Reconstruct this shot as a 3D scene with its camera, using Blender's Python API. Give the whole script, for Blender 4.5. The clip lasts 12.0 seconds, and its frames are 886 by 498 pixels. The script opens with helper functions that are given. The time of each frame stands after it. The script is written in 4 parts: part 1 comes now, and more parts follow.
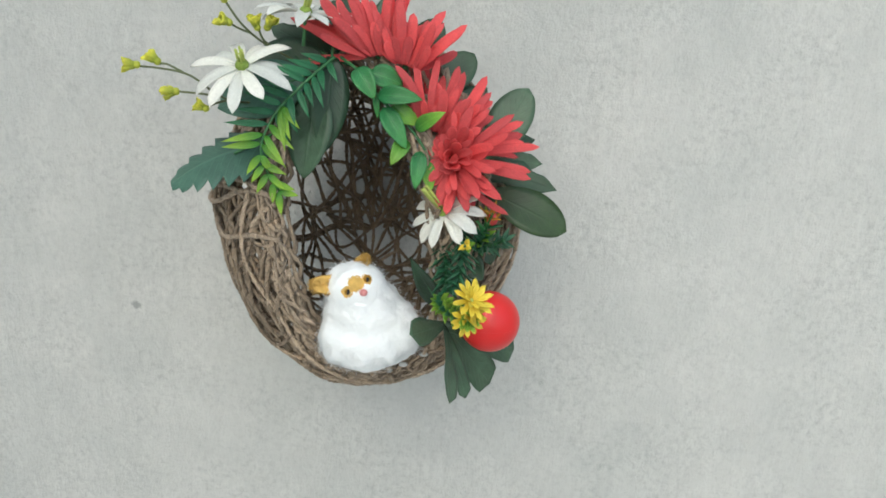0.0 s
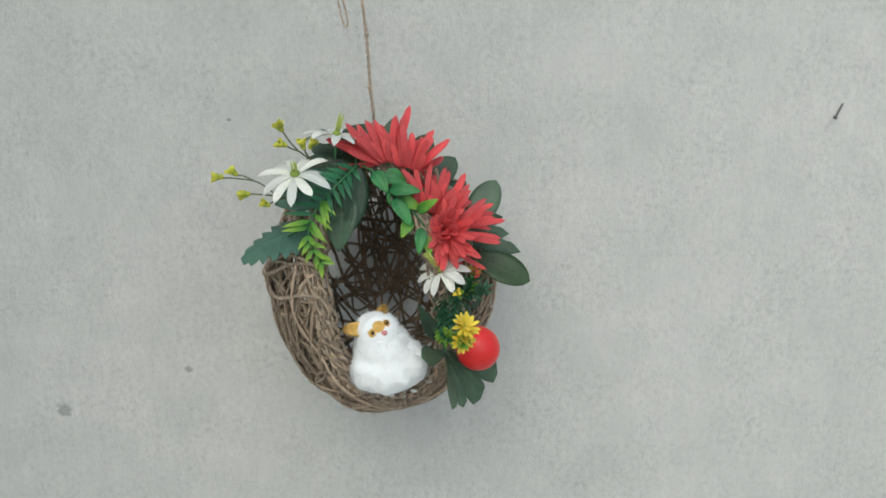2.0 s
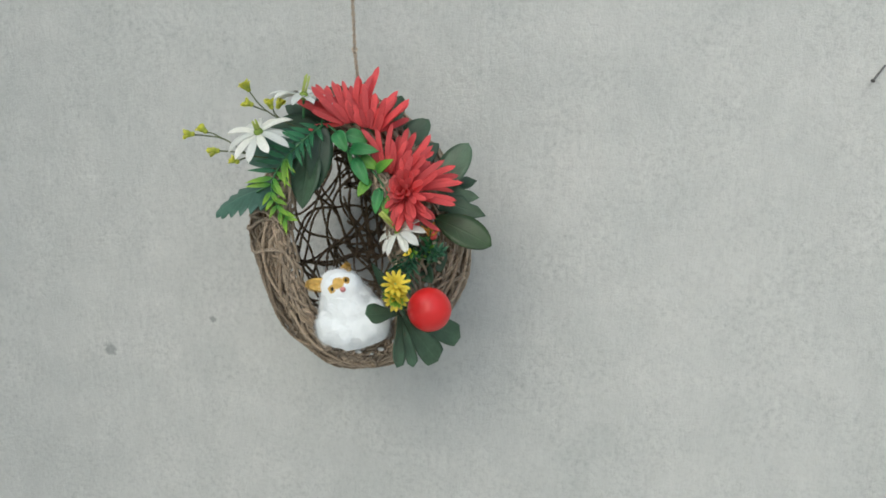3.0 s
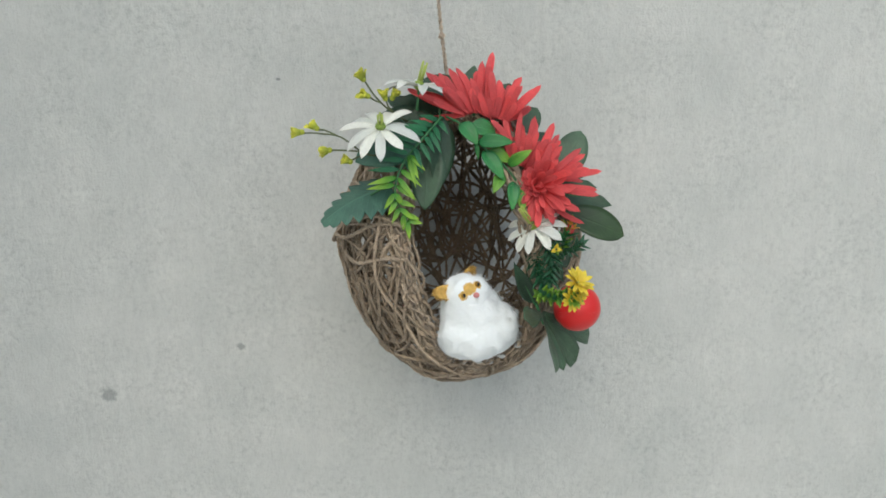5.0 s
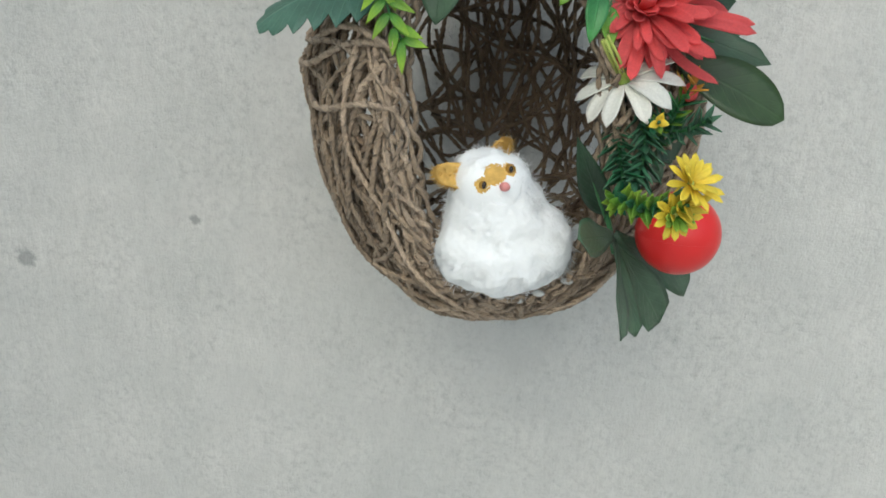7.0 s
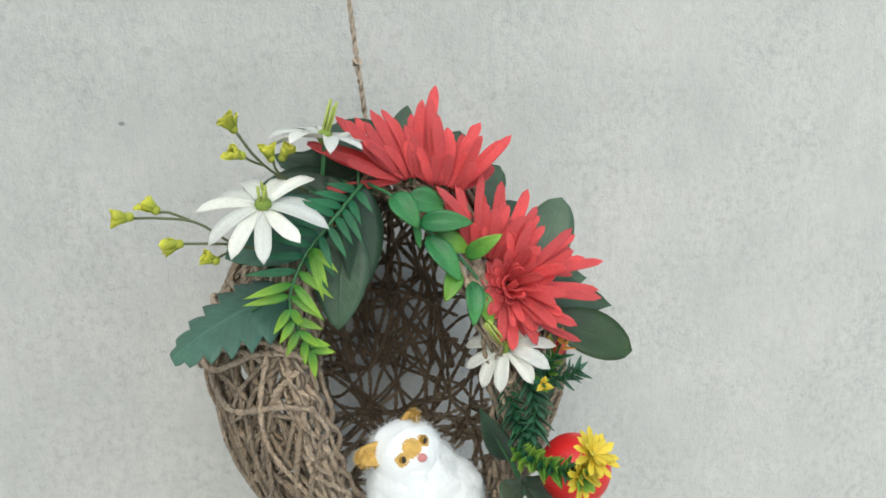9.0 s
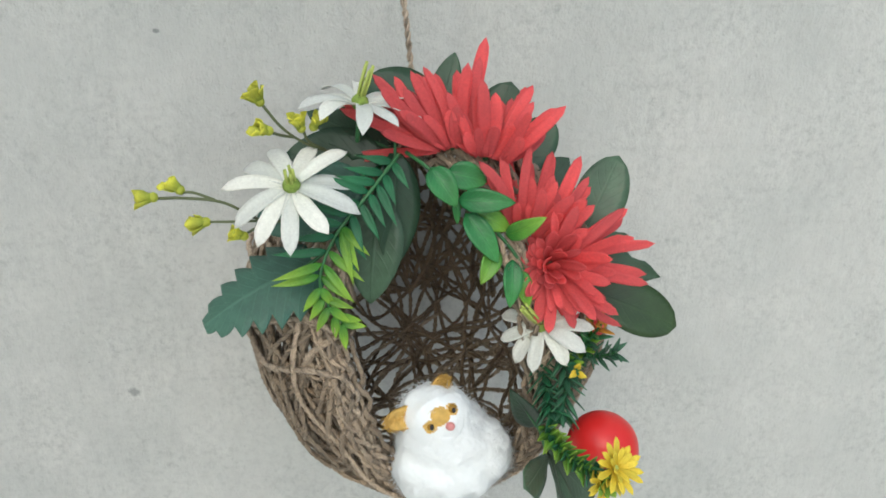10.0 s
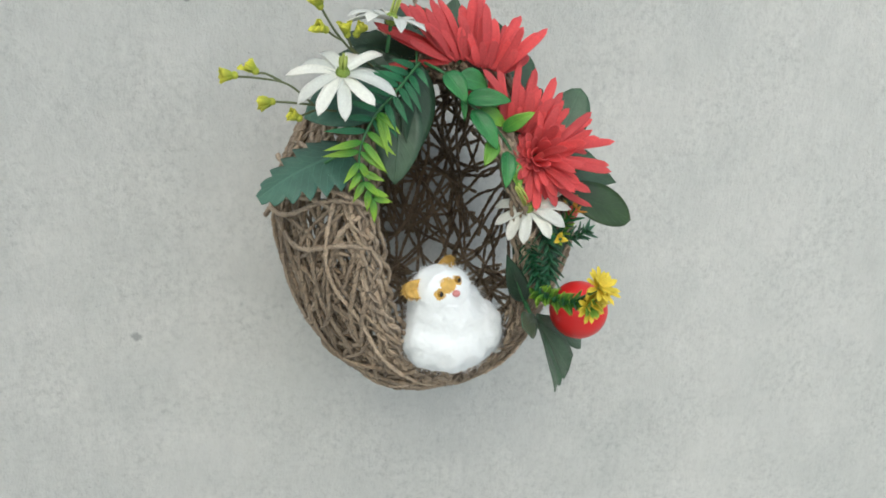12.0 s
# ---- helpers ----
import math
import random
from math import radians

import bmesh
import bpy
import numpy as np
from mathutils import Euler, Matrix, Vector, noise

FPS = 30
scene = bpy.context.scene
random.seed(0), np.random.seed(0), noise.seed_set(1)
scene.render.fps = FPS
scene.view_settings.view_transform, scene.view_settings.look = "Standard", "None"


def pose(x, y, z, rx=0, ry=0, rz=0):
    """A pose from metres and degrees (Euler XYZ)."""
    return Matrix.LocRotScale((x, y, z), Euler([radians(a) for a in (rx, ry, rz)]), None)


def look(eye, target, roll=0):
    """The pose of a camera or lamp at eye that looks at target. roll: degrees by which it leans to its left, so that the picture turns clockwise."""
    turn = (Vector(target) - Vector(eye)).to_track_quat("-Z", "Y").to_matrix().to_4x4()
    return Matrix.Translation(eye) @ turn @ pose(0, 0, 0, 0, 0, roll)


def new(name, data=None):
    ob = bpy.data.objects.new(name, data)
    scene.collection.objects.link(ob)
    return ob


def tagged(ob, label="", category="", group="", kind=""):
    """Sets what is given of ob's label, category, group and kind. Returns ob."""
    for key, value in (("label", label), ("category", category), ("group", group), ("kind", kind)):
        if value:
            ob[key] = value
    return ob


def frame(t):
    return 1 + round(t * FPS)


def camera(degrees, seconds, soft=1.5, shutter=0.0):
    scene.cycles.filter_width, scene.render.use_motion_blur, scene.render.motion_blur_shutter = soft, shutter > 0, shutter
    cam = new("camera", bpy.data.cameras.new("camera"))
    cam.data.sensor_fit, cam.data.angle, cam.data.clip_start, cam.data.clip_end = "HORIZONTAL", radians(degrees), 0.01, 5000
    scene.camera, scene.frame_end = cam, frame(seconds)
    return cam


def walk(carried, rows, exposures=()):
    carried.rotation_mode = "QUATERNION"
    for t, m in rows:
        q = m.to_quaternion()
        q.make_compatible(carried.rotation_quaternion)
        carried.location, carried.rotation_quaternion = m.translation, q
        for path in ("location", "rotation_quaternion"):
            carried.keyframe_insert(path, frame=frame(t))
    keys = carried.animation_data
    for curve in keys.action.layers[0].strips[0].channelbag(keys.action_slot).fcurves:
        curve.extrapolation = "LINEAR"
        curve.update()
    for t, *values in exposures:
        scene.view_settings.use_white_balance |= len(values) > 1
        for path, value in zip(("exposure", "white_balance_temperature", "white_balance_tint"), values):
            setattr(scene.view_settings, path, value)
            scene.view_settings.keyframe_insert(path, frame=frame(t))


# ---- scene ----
cam = camera(61.6, 12.0, soft=1.7)
PATH = [
    (0, (0.022, -0.734, 1.497), (-0.06, 1.176, 0.911), 2.3),
    (0.5, (-0.021, -0.747, 1.519), (0.006, 1.203, 1.077), 3.3),
    (1, (-0.086, -0.832, 1.529), (0.148, 1.117, 1.145), 1.1),
    (1.5, (-0.079, -0.928, 1.521), (0.166, 1.033, 1.209), 0.1),
    (2, (0.014, -0.94, 1.511), (-0.018, 1.031, 1.175), -0.4),
    (2.5, (0.194, -0.913, 1.506), (-0.205, 1.013, 1.145), 0.4),
    (3, (0.204, -0.922, 1.492), (-0.227, 0.992, 1.105), -0.2),
    (3.2, (0.172, -0.929, 1.487), (-0.184, 1.003, 1.11), -0.8),
    (4.8, (-0.093, -0.901, 1.491), (-0.064, 1.06, 1.1), -2.3),
    (5, (-0.098, -0.899, 1.484), (-0.062, 1.062, 1.094), -2.0),
    (5.5, (-0.107, -0.9, 1.47), (-0.096, 1.055, 1.047), -0.7),
    (6, (-0.107, -0.836, 1.443), (-0.089, 1.089, 0.901), -0.9),
    (6.5, (-0.064, -0.712, 1.417), (-0.253, 1.18, 0.799), 0.5),
    (6.7, (-0.048, -0.65, 1.401), (-0.25, 1.232, 0.755), 4.0),
    (8.3, (-0.048, -0.589, 1.436), (-0.08, 1.331, 0.876), 1.0),
    (8.5, (-0.063, -0.617, 1.462), (0.029, 1.322, 0.983), -1.4),
    (9, (-0.097, -0.65, 1.5), (0.176, 1.306, 1.184), -2.4),
    (9.5, (-0.093, -0.639, 1.532), (0.136, 1.31, 1.148), -0.6),
    (10, (-0.077, -0.604, 1.581), (0.01, 1.237, 0.804), -0.7),
    (10.5, (-0.102, -0.64, 1.605), (0.115, 1.251, 0.993), 1.0),
    (11, (-0.116, -0.679, 1.595), (0.163, 1.224, 1.049), -1.0),
    (11.5, (-0.142, -0.725, 1.544), (0.144, 1.176, 0.993), 0.2),
    (12, (-0.155, -0.739, 1.487), (0.173, 1.157, 0.941), 1.2),
]
EXPOSURES = [(0, 0.46, 5980, 1), (1.5, 0.27, 5980, 1), (3.2, 0.24, 5980, 1), (5.5, 0.28, 5980, 1), (6.7, 0.30, 5980, 1), (8.5, 0.62, 5980, 1), (9.5, 0.46, 5980, 1), (11, 0.40, 5980, 1), (12, 0.43, 5980, 1)]
walk(cam, [(t, look(eye, target, roll)) for t, eye, target, roll in PATH], EXPOSURES)

SKY, SUN = 0.112, 0.98
WALL_A, WALL_B = (0.505, 0.512, 0.495), (0.578, 0.574, 0.552)
MARKS = [(-0.512, 1.134, 0.013, 0.011, 0.55), (-0.340, 1.190, 0.008, 0.005, 0.6), (-0.268, 1.516, 0.003, 0.002, 0.7), (0.645, 1.035, 0.002, 0.002, 0.8)]

# ---- world, sun, exposure ----
world = bpy.data.worlds.new("overcast_sky")
scene.world = world
world.use_nodes = True
wn = world.node_tree
sky = wn.nodes.new("ShaderNodeTexSky")
sky.sky_type = "NISHITA"
sky.sun_disc = False
sky.sun_elevation, sky.sun_rotation = radians(42), radians(191)
sky.air_density, sky.dust_density = 1.0, 4.0
wn.nodes["Background"].inputs["Strength"].default_value = SKY
wn.links.new(sky.outputs[0], wn.nodes["Background"].inputs["Color"])
sun = new("sun", bpy.data.lights.new("sun", "SUN"))
sun.data.energy, sun.data.angle, sun.data.color = SUN, radians(140), (1.0, 0.985, 0.96)
sun.matrix_world = look((-0.5, -2.6, 3.1), (0, 0, 1.3))


# ---- materials ----
def material(name, rough=0.6, spec=0.4):
    m = bpy.data.materials.new(name)
    m.use_nodes = True
    b = m.node_tree.nodes["Principled BSDF"]
    b.inputs["Roughness"].default_value = rough
    b.inputs["Specular IOR Level"].default_value = spec
    return m, m.node_tree, b


def node(nt, kind, **values):
    n = nt.nodes.new("ShaderNode" + kind)
    for k, v in values.items():
        n.inputs[k].default_value = v
    return n


def noise_of(nt, scale, detail=4.0, rough=0.55, coords="Object", stretch=None):
    tc = nt.nodes.new("ShaderNodeTexCoord")
    out = tc.outputs[coords]
    if stretch:
        mp = nt.nodes.new("ShaderNodeMapping")
        mp.inputs["Scale"].default_value = stretch
        nt.links.new(out, mp.inputs[0])
        out = mp.outputs[0]
    n = node(nt, "TexNoise", Scale=scale, Detail=detail, Roughness=rough)
    nt.links.new(out, n.inputs["Vector"])
    return n.outputs["Fac"]


def ramp(nt, fac, stops):
    r = nt.nodes.new("ShaderNodeValToRGB")
    els = r.color_ramp.elements
    while len(els) < len(stops):
        els.new(0.5)
    for e, (p, c) in zip(els, stops):
        e.position, e.color = p, (*c, 1) if len(c) == 3 else c
    nt.links.new(fac, r.inputs[0])
    return r.outputs[0]


def mixed(nt, a, b, fac, mode="MIX"):
    m = nt.nodes.new("ShaderNodeMix")
    m.data_type, m.blend_type = "RGBA", mode
    for sock, v in ((m.inputs[0], fac), (m.inputs[6], a), (m.inputs[7], b)):
        if isinstance(v, (int, float)):
            sock.default_value = v
        elif isinstance(v, tuple):
            sock.default_value = (*v, 1)
        else:
            nt.links.new(v, sock)
    return m.outputs[2]


def math_of(nt, op, a, b=0.0):
    m = nt.nodes.new("ShaderNodeMath")
    m.operation = op
    for sock, v in zip(m.inputs, (a, b)):
        if isinstance(v, (int, float)):
            sock.default_value = v
        else:
            nt.links.new(v, sock)
    return m.outputs[0]


def bump(nt, b, height, strength, distance):
    n = node(nt, "Bump", Strength=strength, Distance=distance)
    nt.links.new(height, n.inputs["Height"])
    nt.links.new(n.outputs[0], b.inputs["Normal"])


def scaled(c, k):
    return tuple(min(1.0, v * k) for v in c)


def wall_material():
    m, nt, b = material("cement_render", 0.88, 0.25)
    tc = nt.nodes.new("ShaderNodeTexCoord")
    sep = nt.nodes.new("ShaderNodeSeparateXYZ")
    nt.links.new(tc.outputs["Object"], sep.inputs[0])
    broad = noise_of(nt, 1.7, 5, 0.6)
    cloud = noise_of(nt, 9.0, 6, 0.65)
    sand = noise_of(nt, 420.0, 3, 0.7)
    grain = noise_of(nt, 130.0, 4, 0.75)
    trowel = noise_of(nt, 26.0, 5, 0.7, stretch=(1.6, 1, 0.7))
    col = ramp(nt, broad, [(0.3, WALL_A), (0.7, WALL_B)])
    col = mixed(nt, col, ramp(nt, cloud, [(0.32, (0.91, 0.925, 0.92)), (0.7, (1.06, 1.055, 1.045))]), 1.0, "MULTIPLY")
    col = mixed(nt, col, ramp(nt, trowel, [(0.3, (0.93, 0.93, 0.935)), (0.62, (1.03, 1.03, 1.03))]), 0.8, "MULTIPLY")
    col = mixed(nt, col, ramp(nt, grain, [(0.28, (0.74, 0.745, 0.75)), (0.5, (1, 1, 1)), (0.74, (1.12, 1.12, 1.10))]), ramp(nt, noise_of(nt, 11.0, 4, 0.6), [(0.36, (0.15, 0.15, 0.15)), (0.62, (1, 1, 1))]), "MULTIPLY")
    # pinholes and dark sand grains
    pits = ramp(nt, noise_of(nt, 75.0, 5, 0.8), [(0.26, (1, 1, 1)), (0.31, (0, 0, 0))])
    col = mixed(nt, col, scaled(WALL_A, 0.62), math_of(nt, "MULTIPLY", pits, 0.55))
    specks = ramp(nt, noise_of(nt, 210.0, 3, 0.7, stretch=(1, 1, 0.8)), [(0.29, (1, 1, 1)), (0.35, (0, 0, 0))])
    speck_area = ramp(nt, noise_of(nt, 7.0, 4, 0.6), [(0.42, (0.1, 0.1, 0.1)), (0.6, (1, 1, 1))])
    col = mixed(nt, col, scaled(WALL_A, 0.60), math_of(nt, "MULTIPLY", math_of(nt, "MULTIPLY", specks, speck_area), 0.6))
    # hairline crazing, in patches
    warp = node(nt, "TexNoise", Scale=14.0, Detail=4.0, Roughness=0.6)
    nt.links.new(tc.outputs["Object"], warp.inputs["Vector"])
    shifted = nt.nodes.new("ShaderNodeMixRGB")
    shifted.blend_type = "LINEAR_LIGHT"
    shifted.inputs[0].default_value = 0.055
    nt.links.new(tc.outputs["Object"], shifted.inputs[1])
    nt.links.new(warp.outputs["Color"], shifted.inputs[2])
    vor = nt.nodes.new("ShaderNodeTexVoronoi")
    vor.feature = "DISTANCE_TO_EDGE"
    vor.inputs["Scale"].default_value = 23.0
    nt.links.new(shifted.outputs[0], vor.inputs["Vector"])
    line = ramp(nt, vor.outputs["Distance"], [(0.0, (1, 1, 1)), (0.016, (0, 0, 0))])
    where = ramp(nt, noise_of(nt, 5.0, 4, 0.6), [(0.44, (0, 0, 0)), (0.66, (1, 1, 1))])
    crack = math_of(nt, "MULTIPLY", line, where)
    col = mixed(nt, col, scaled(WALL_A, 0.66), math_of(nt, "MULTIPLY", crack, 0.17))
    # single dirt marks: x, z, half width, half height, weight
    rag = math_of(nt, "MULTIPLY", math_of(nt, "SUBTRACT", noise_of(nt, 120.0, 3, 0.6), 0.5), 1.6)
    for x, z, rx, rz, weight in MARKS:
        dx = math_of(nt, "DIVIDE", math_of(nt, "SUBTRACT", sep.outputs["X"], x), rx)
        dz = math_of(nt, "DIVIDE", math_of(nt, "SUBTRACT", sep.outputs["Z"], z), rz)
        d = math_of(nt, "SQRT", math_of(nt, "ADD", math_of(nt, "MULTIPLY", dx, dx), math_of(nt, "MULTIPLY", dz, dz)))
        mask = ramp(nt, math_of(nt, "ADD", d, rag), [(0.55, (1, 1, 1)), (1.0, (0, 0, 0))])
        col = mixed(nt, col, (0.16, 0.165, 0.165), math_of(nt, "MULTIPLY", mask, weight))
    nt.links.new(col, b.inputs["Base Color"])
    h = math_of(nt, "ADD", math_of(nt, "MULTIPLY", sand, 0.45), math_of(nt, "MULTIPLY", grain, 0.7))
    h = math_of(nt, "ADD", h, math_of(nt, "MULTIPLY", trowel, 1.2))
    h = math_of(nt, "SUBTRACT", h, math_of(nt, "MULTIPLY", crack, 0.15))
    bump(nt, b, h, 0.85, 0.003)
    return m


def twine_material(name, light, dark):
    m, nt, b = material(name, 0.92, 0.15)
    uv = nt.nodes.new("ShaderNodeUVMap")
    sep = nt.nodes.new("ShaderNodeSeparateXYZ")
    nt.links.new(uv.outputs[0], sep.inputs[0])
    # yarn fibres run round the twine at a slant: x is metres along, y one turn round
    turn = math_of(nt, "ADD", math_of(nt, "MULTIPLY", sep.outputs["X"], 140.0), math_of(nt, "MULTIPLY", sep.outputs["Y"], 2.0))
    ply = math_of(nt, "ABSOLUTE", math_of(nt, "SINE", math_of(nt, "MULTIPLY", turn, math.pi)))
    fibre = noise_of(nt, 900.0, 4, 0.7)
    tone = noise_of(nt, 45.0, 4, 0.6)
    col = ramp(nt, tone, [(0.3, dark), (0.68, light)])
    col = mixed(nt, col, ramp(nt, fibre, [(0.3, (0.62, 0.6, 0.58)), (0.7, (1.22, 1.2, 1.16))]), 0.8, "MULTIPLY")
    info = nt.nodes.new("ShaderNodeObjectInfo")
    col = mixed(nt, col, ramp(nt, info.outputs["Random"], [(0, (0.78, 0.78, 0.78)), (1, (1.16, 1.14, 1.1))]), 0.9, "MULTIPLY")
    nt.links.new(col, b.inputs["Base Color"])
    h = math_of(nt, "ADD", math_of(nt, "MULTIPLY", ply, 0.7), math_of(nt, "MULTIPLY", fibre, 0.6))
    bump(nt, b, h, 1.0, 0.0013)
    b.inputs["Sheen Weight"].default_value = 0.15
    return m


def leaf_material(name, base, tip, rough=0.5, vein=0.0, spread=0.25, glow=0.12, ribs=9.0):
    """Colour runs from base to tip; vein lightens the midrib and the side veins."""
    m, nt, b = material(name, rough, 0.4)
    uv = nt.nodes.new("ShaderNodeUVMap")
    sep = nt.nodes.new("ShaderNodeSeparateXYZ")
    nt.links.new(uv.outputs[0], sep.inputs[0])
    u, v = sep.outputs["X"], sep.outputs["Y"]
    away = math_of(nt, "ABSOLUTE", math_of(nt, "SUBTRACT", v, 0.5))
    col = mixed(nt, base, tip, ramp(nt, u, [(0.15, (0, 0, 0)), (0.95, (1, 1, 1))]))
    blotch = noise_of(nt, 60.0, 4, 0.6)
    col = mixed(nt, col, ramp(nt, blotch, [(0.3, (1 - spread,) * 3), (0.7, (1 + spread,) * 3)]), 1.0, "MULTIPLY")
    fine = noise_of(nt, 700.0, 3, 0.6)
    col = mixed(nt, col, ramp(nt, fine, [(0.3, (0.9, 0.9, 0.9)), (0.7, (1.08, 1.08, 1.08))]), 0.8, "MULTIPLY")
    info = nt.nodes.new("ShaderNodeObjectInfo")
    col = mixed(nt, col, ramp(nt, info.outputs["Random"], [(0, (0.82, 0.84, 0.84)), (1, (1.14, 1.12, 1.08))]), 0.9, "MULTIPLY")
    rib = math_of(nt, "SINE", math_of(nt, "MULTIPLY", math_of(nt, "SUBTRACT", u, math_of(nt, "MULTIPLY", away, 0.6)), ribs * 6.28))
    ribline = ramp(nt, rib, [(0.82, (0, 0, 0)), (0.98, (1, 1, 1))])
    mid = ramp(nt, away, [(0.012, (1, 1, 1)), (0.035, (0, 0, 0))])
    lines = math_of(nt, "MAXIMUM", math_of(nt, "MULTIPLY", ribline, 0.45), mid)
    if vein:
        col = mixed(nt, col, scaled(tip, 1.5), math_of(nt, "MULTIPLY", lines, vein))
    nt.links.new(col, b.inputs["Base Color"])
    h = math_of(nt, "ADD", math_of(nt, "MULTIPLY", lines, -0.8), math_of(nt, "MULTIPLY", fine, 0.35))
    bump(nt, b, h, 0.5, 0.0006)
    if glow:
        t = node(nt, "BsdfTranslucent")
        nt.links.new(col, t.inputs["Color"])
        mx = node(nt, "MixShader", Fac=glow)
        out = nt.nodes["Material Output"]
        nt.links.new(b.outputs[0], mx.inputs[1])
        nt.links.new(t.outputs[0], mx.inputs[2])
        nt.links.new(mx.outputs[0], out.inputs["Surface"])
    return m


def plain_material(name, color, rough=0.5, spec=0.4, metal=0.0, scale=80.0, spread=0.12, relief=0.15, depth=0.0005):
    m, nt, b = material(name, rough, spec)
    b.inputs["Metallic"].default_value = metal
    n = noise_of(nt, scale, 5, 0.6)
    nt.links.new(ramp(nt, n, [(0.3, scaled(color, 1 - spread)), (0.7, scaled(color, 1 + spread))]), b.inputs["Base Color"])
    bump(nt, b, noise_of(nt, scale * 5, 3, 0.6), relief, depth)
    return m


def wood_material():
    m, nt, b = material("brown_wood", 0.55, 0.4)
    n = noise_of(nt, 6.0, 6, 0.6, stretch=(9, 9, 0.6))
    nt.links.new(ramp(nt, n, [(0.3, (0.20, 0.10, 0.045)), (0.7, (0.36, 0.20, 0.10))]), b.inputs["Base Color"])
    bump(nt, b, n, 0.3, 0.002)
    return m


WALL = wall_material()
GROUND = plain_material("worn_concrete", (0.52, 0.51, 0.485), 0.9, 0.2, scale=3.0, spread=0.15, relief=0.4, depth=0.004)
WOOD = wood_material()
TWINE = twine_material("jute_twine", (0.46, 0.37, 0.275), (0.26, 0.20, 0.145))
# the same jute darkened: shade inside the basket put into its colour
TWINE_SHADED = twine_material("shaded_jute_twine", (0.31, 0.235, 0.165), (0.165, 0.118, 0.080))
TWINE_PALE = twine_material("pale_jute_twine", (0.58, 0.475, 0.370), (0.40, 0.315, 0.235))
CORD = twine_material("bleached_jute_cord", (0.60, 0.51, 0.42), (0.44, 0.36, 0.28))
RED = leaf_material("red_petal_cloth", (0.82, 0.125, 0.135), (0.87, 0.160, 0.172), 0.65, 0.0, 0.06, 0.48)
WHITE = leaf_material("white_petal_cloth", (0.80, 0.815, 0.76), (0.84, 0.84, 0.80), 0.6, 0.0, 0.04, 0.2)
YELLOW = leaf_material("yellow_petal_plastic", (0.76, 0.55, 0.04), (0.84, 0.68, 0.07), 0.45, 0.0, 0.1, 0.15)
ORANGE = leaf_material("orange_petal_plastic", (0.55, 0.22, 0.03), (0.62, 0.30, 0.03), 0.45, 0.0, 0.1, 0.1)
DARK_LEAF = leaf_material("dark_green_leaf_cloth", (0.022, 0.052, 0.029), (0.036, 0.076, 0.041), 0.36, 0.18, 0.3, 0.05)
GREY_LEAF = leaf_material("grey_green_leaf_cloth", (0.046, 0.088, 0.052), (0.073, 0.130, 0.076), 0.38, 0.2, 0.25, 0.06)
TEAL_LEAF = leaf_material("blue_green_leaf_cloth", (0.046, 0.118, 0.088), (0.080, 0.172, 0.128), 0.5, 0.35, 0.2, 0.06)
OLIVE_LEAF = leaf_material("olive_leaf_cloth", (0.020, 0.044, 0.017), (0.033, 0.062, 0.022), 0.36, 0.22, 0.25, 0.05)
FERN_DARK = leaf_material("dark_fern_plastic", (0.024, 0.125, 0.055), (0.036, 0.170, 0.072), 0.36, 0.1, 0.2, 0.05)
FERN_LIGHT = leaf_material("light_fern_plastic", (0.070, 0.24, 0.030), (0.34, 0.54, 0.060), 0.4, 0.1, 0.2, 0.15)
SPRIG_LEAF = leaf_material("bright_leaf_plastic", (0.035, 0.19, 0.060), (0.075, 0.27, 0.075), 0.33, 0.3, 0.25, 0.1)
SPRIG_LIME = leaf_material("lime_leaf_plastic", (0.060, 0.23, 0.040), (0.20, 0.38, 0.040), 0.33, 0.2, 0.25, 0.12)
BUD = leaf_material("yellow_green_bud_plastic", (0.36, 0.46, 0.06), (0.84, 0.82, 0.11), 0.45, 0.0, 0.15, 0.35)
NEEDLE = leaf_material("grey_green_needle_plastic", (0.030, 0.105, 0.055), (0.060, 0.165, 0.090), 0.4, 0.0, 0.2, 0.08)
STEM = plain_material("green_stem_plastic", (0.045, 0.15, 0.055), 0.45)
STEM_OLIVE = plain_material("olive_stem_plastic", (0.11, 0.13, 0.06), 0.5)
STAMEN = plain_material("pale_green_stamen", (0.40, 0.47, 0.11), 0.5)
DISC = plain_material("green_flower_heart", (0.24, 0.34, 0.06), 0.6, scale=400, spread=0.3, relief=0.8, depth=0.001)
BALL = plain_material("red_ball_plastic", (0.66, 0.022, 0.022), 0.33, 0.45, scale=30, spread=0.05, relief=0.05)
FUR = plain_material("white_plush", (0.90, 0.925, 0.935), 1.0, 0.0, scale=160, spread=0.015, relief=0.25, depth=0.001)
FUR_TAN = plain_material("tan_plush", (0.62, 0.40, 0.12), 1.0, 0.0, scale=200, spread=0.2)
EYE_AMBER = plain_material("amber_bead", (0.32, 0.17, 0.02), 0.15, 0.6)
EYE_DARK = plain_material("dark_bead", (0.02, 0.014, 0.01), 0.12, 0.6)
NOSE = plain_material("pink_felt", (0.68, 0.28, 0.27), 0.6)
STEEL = plain_material("rusty_nail_steel", (0.17, 0.165, 0.16), 0.5, 0.5, metal=0.7, scale=200, spread=0.35)
GLUE = plain_material("dried_clear_glue", (0.62, 0.62, 0.60), 0.25, 0.5)


# ---- builders ----
V = Vector
rnd = random.Random(11)


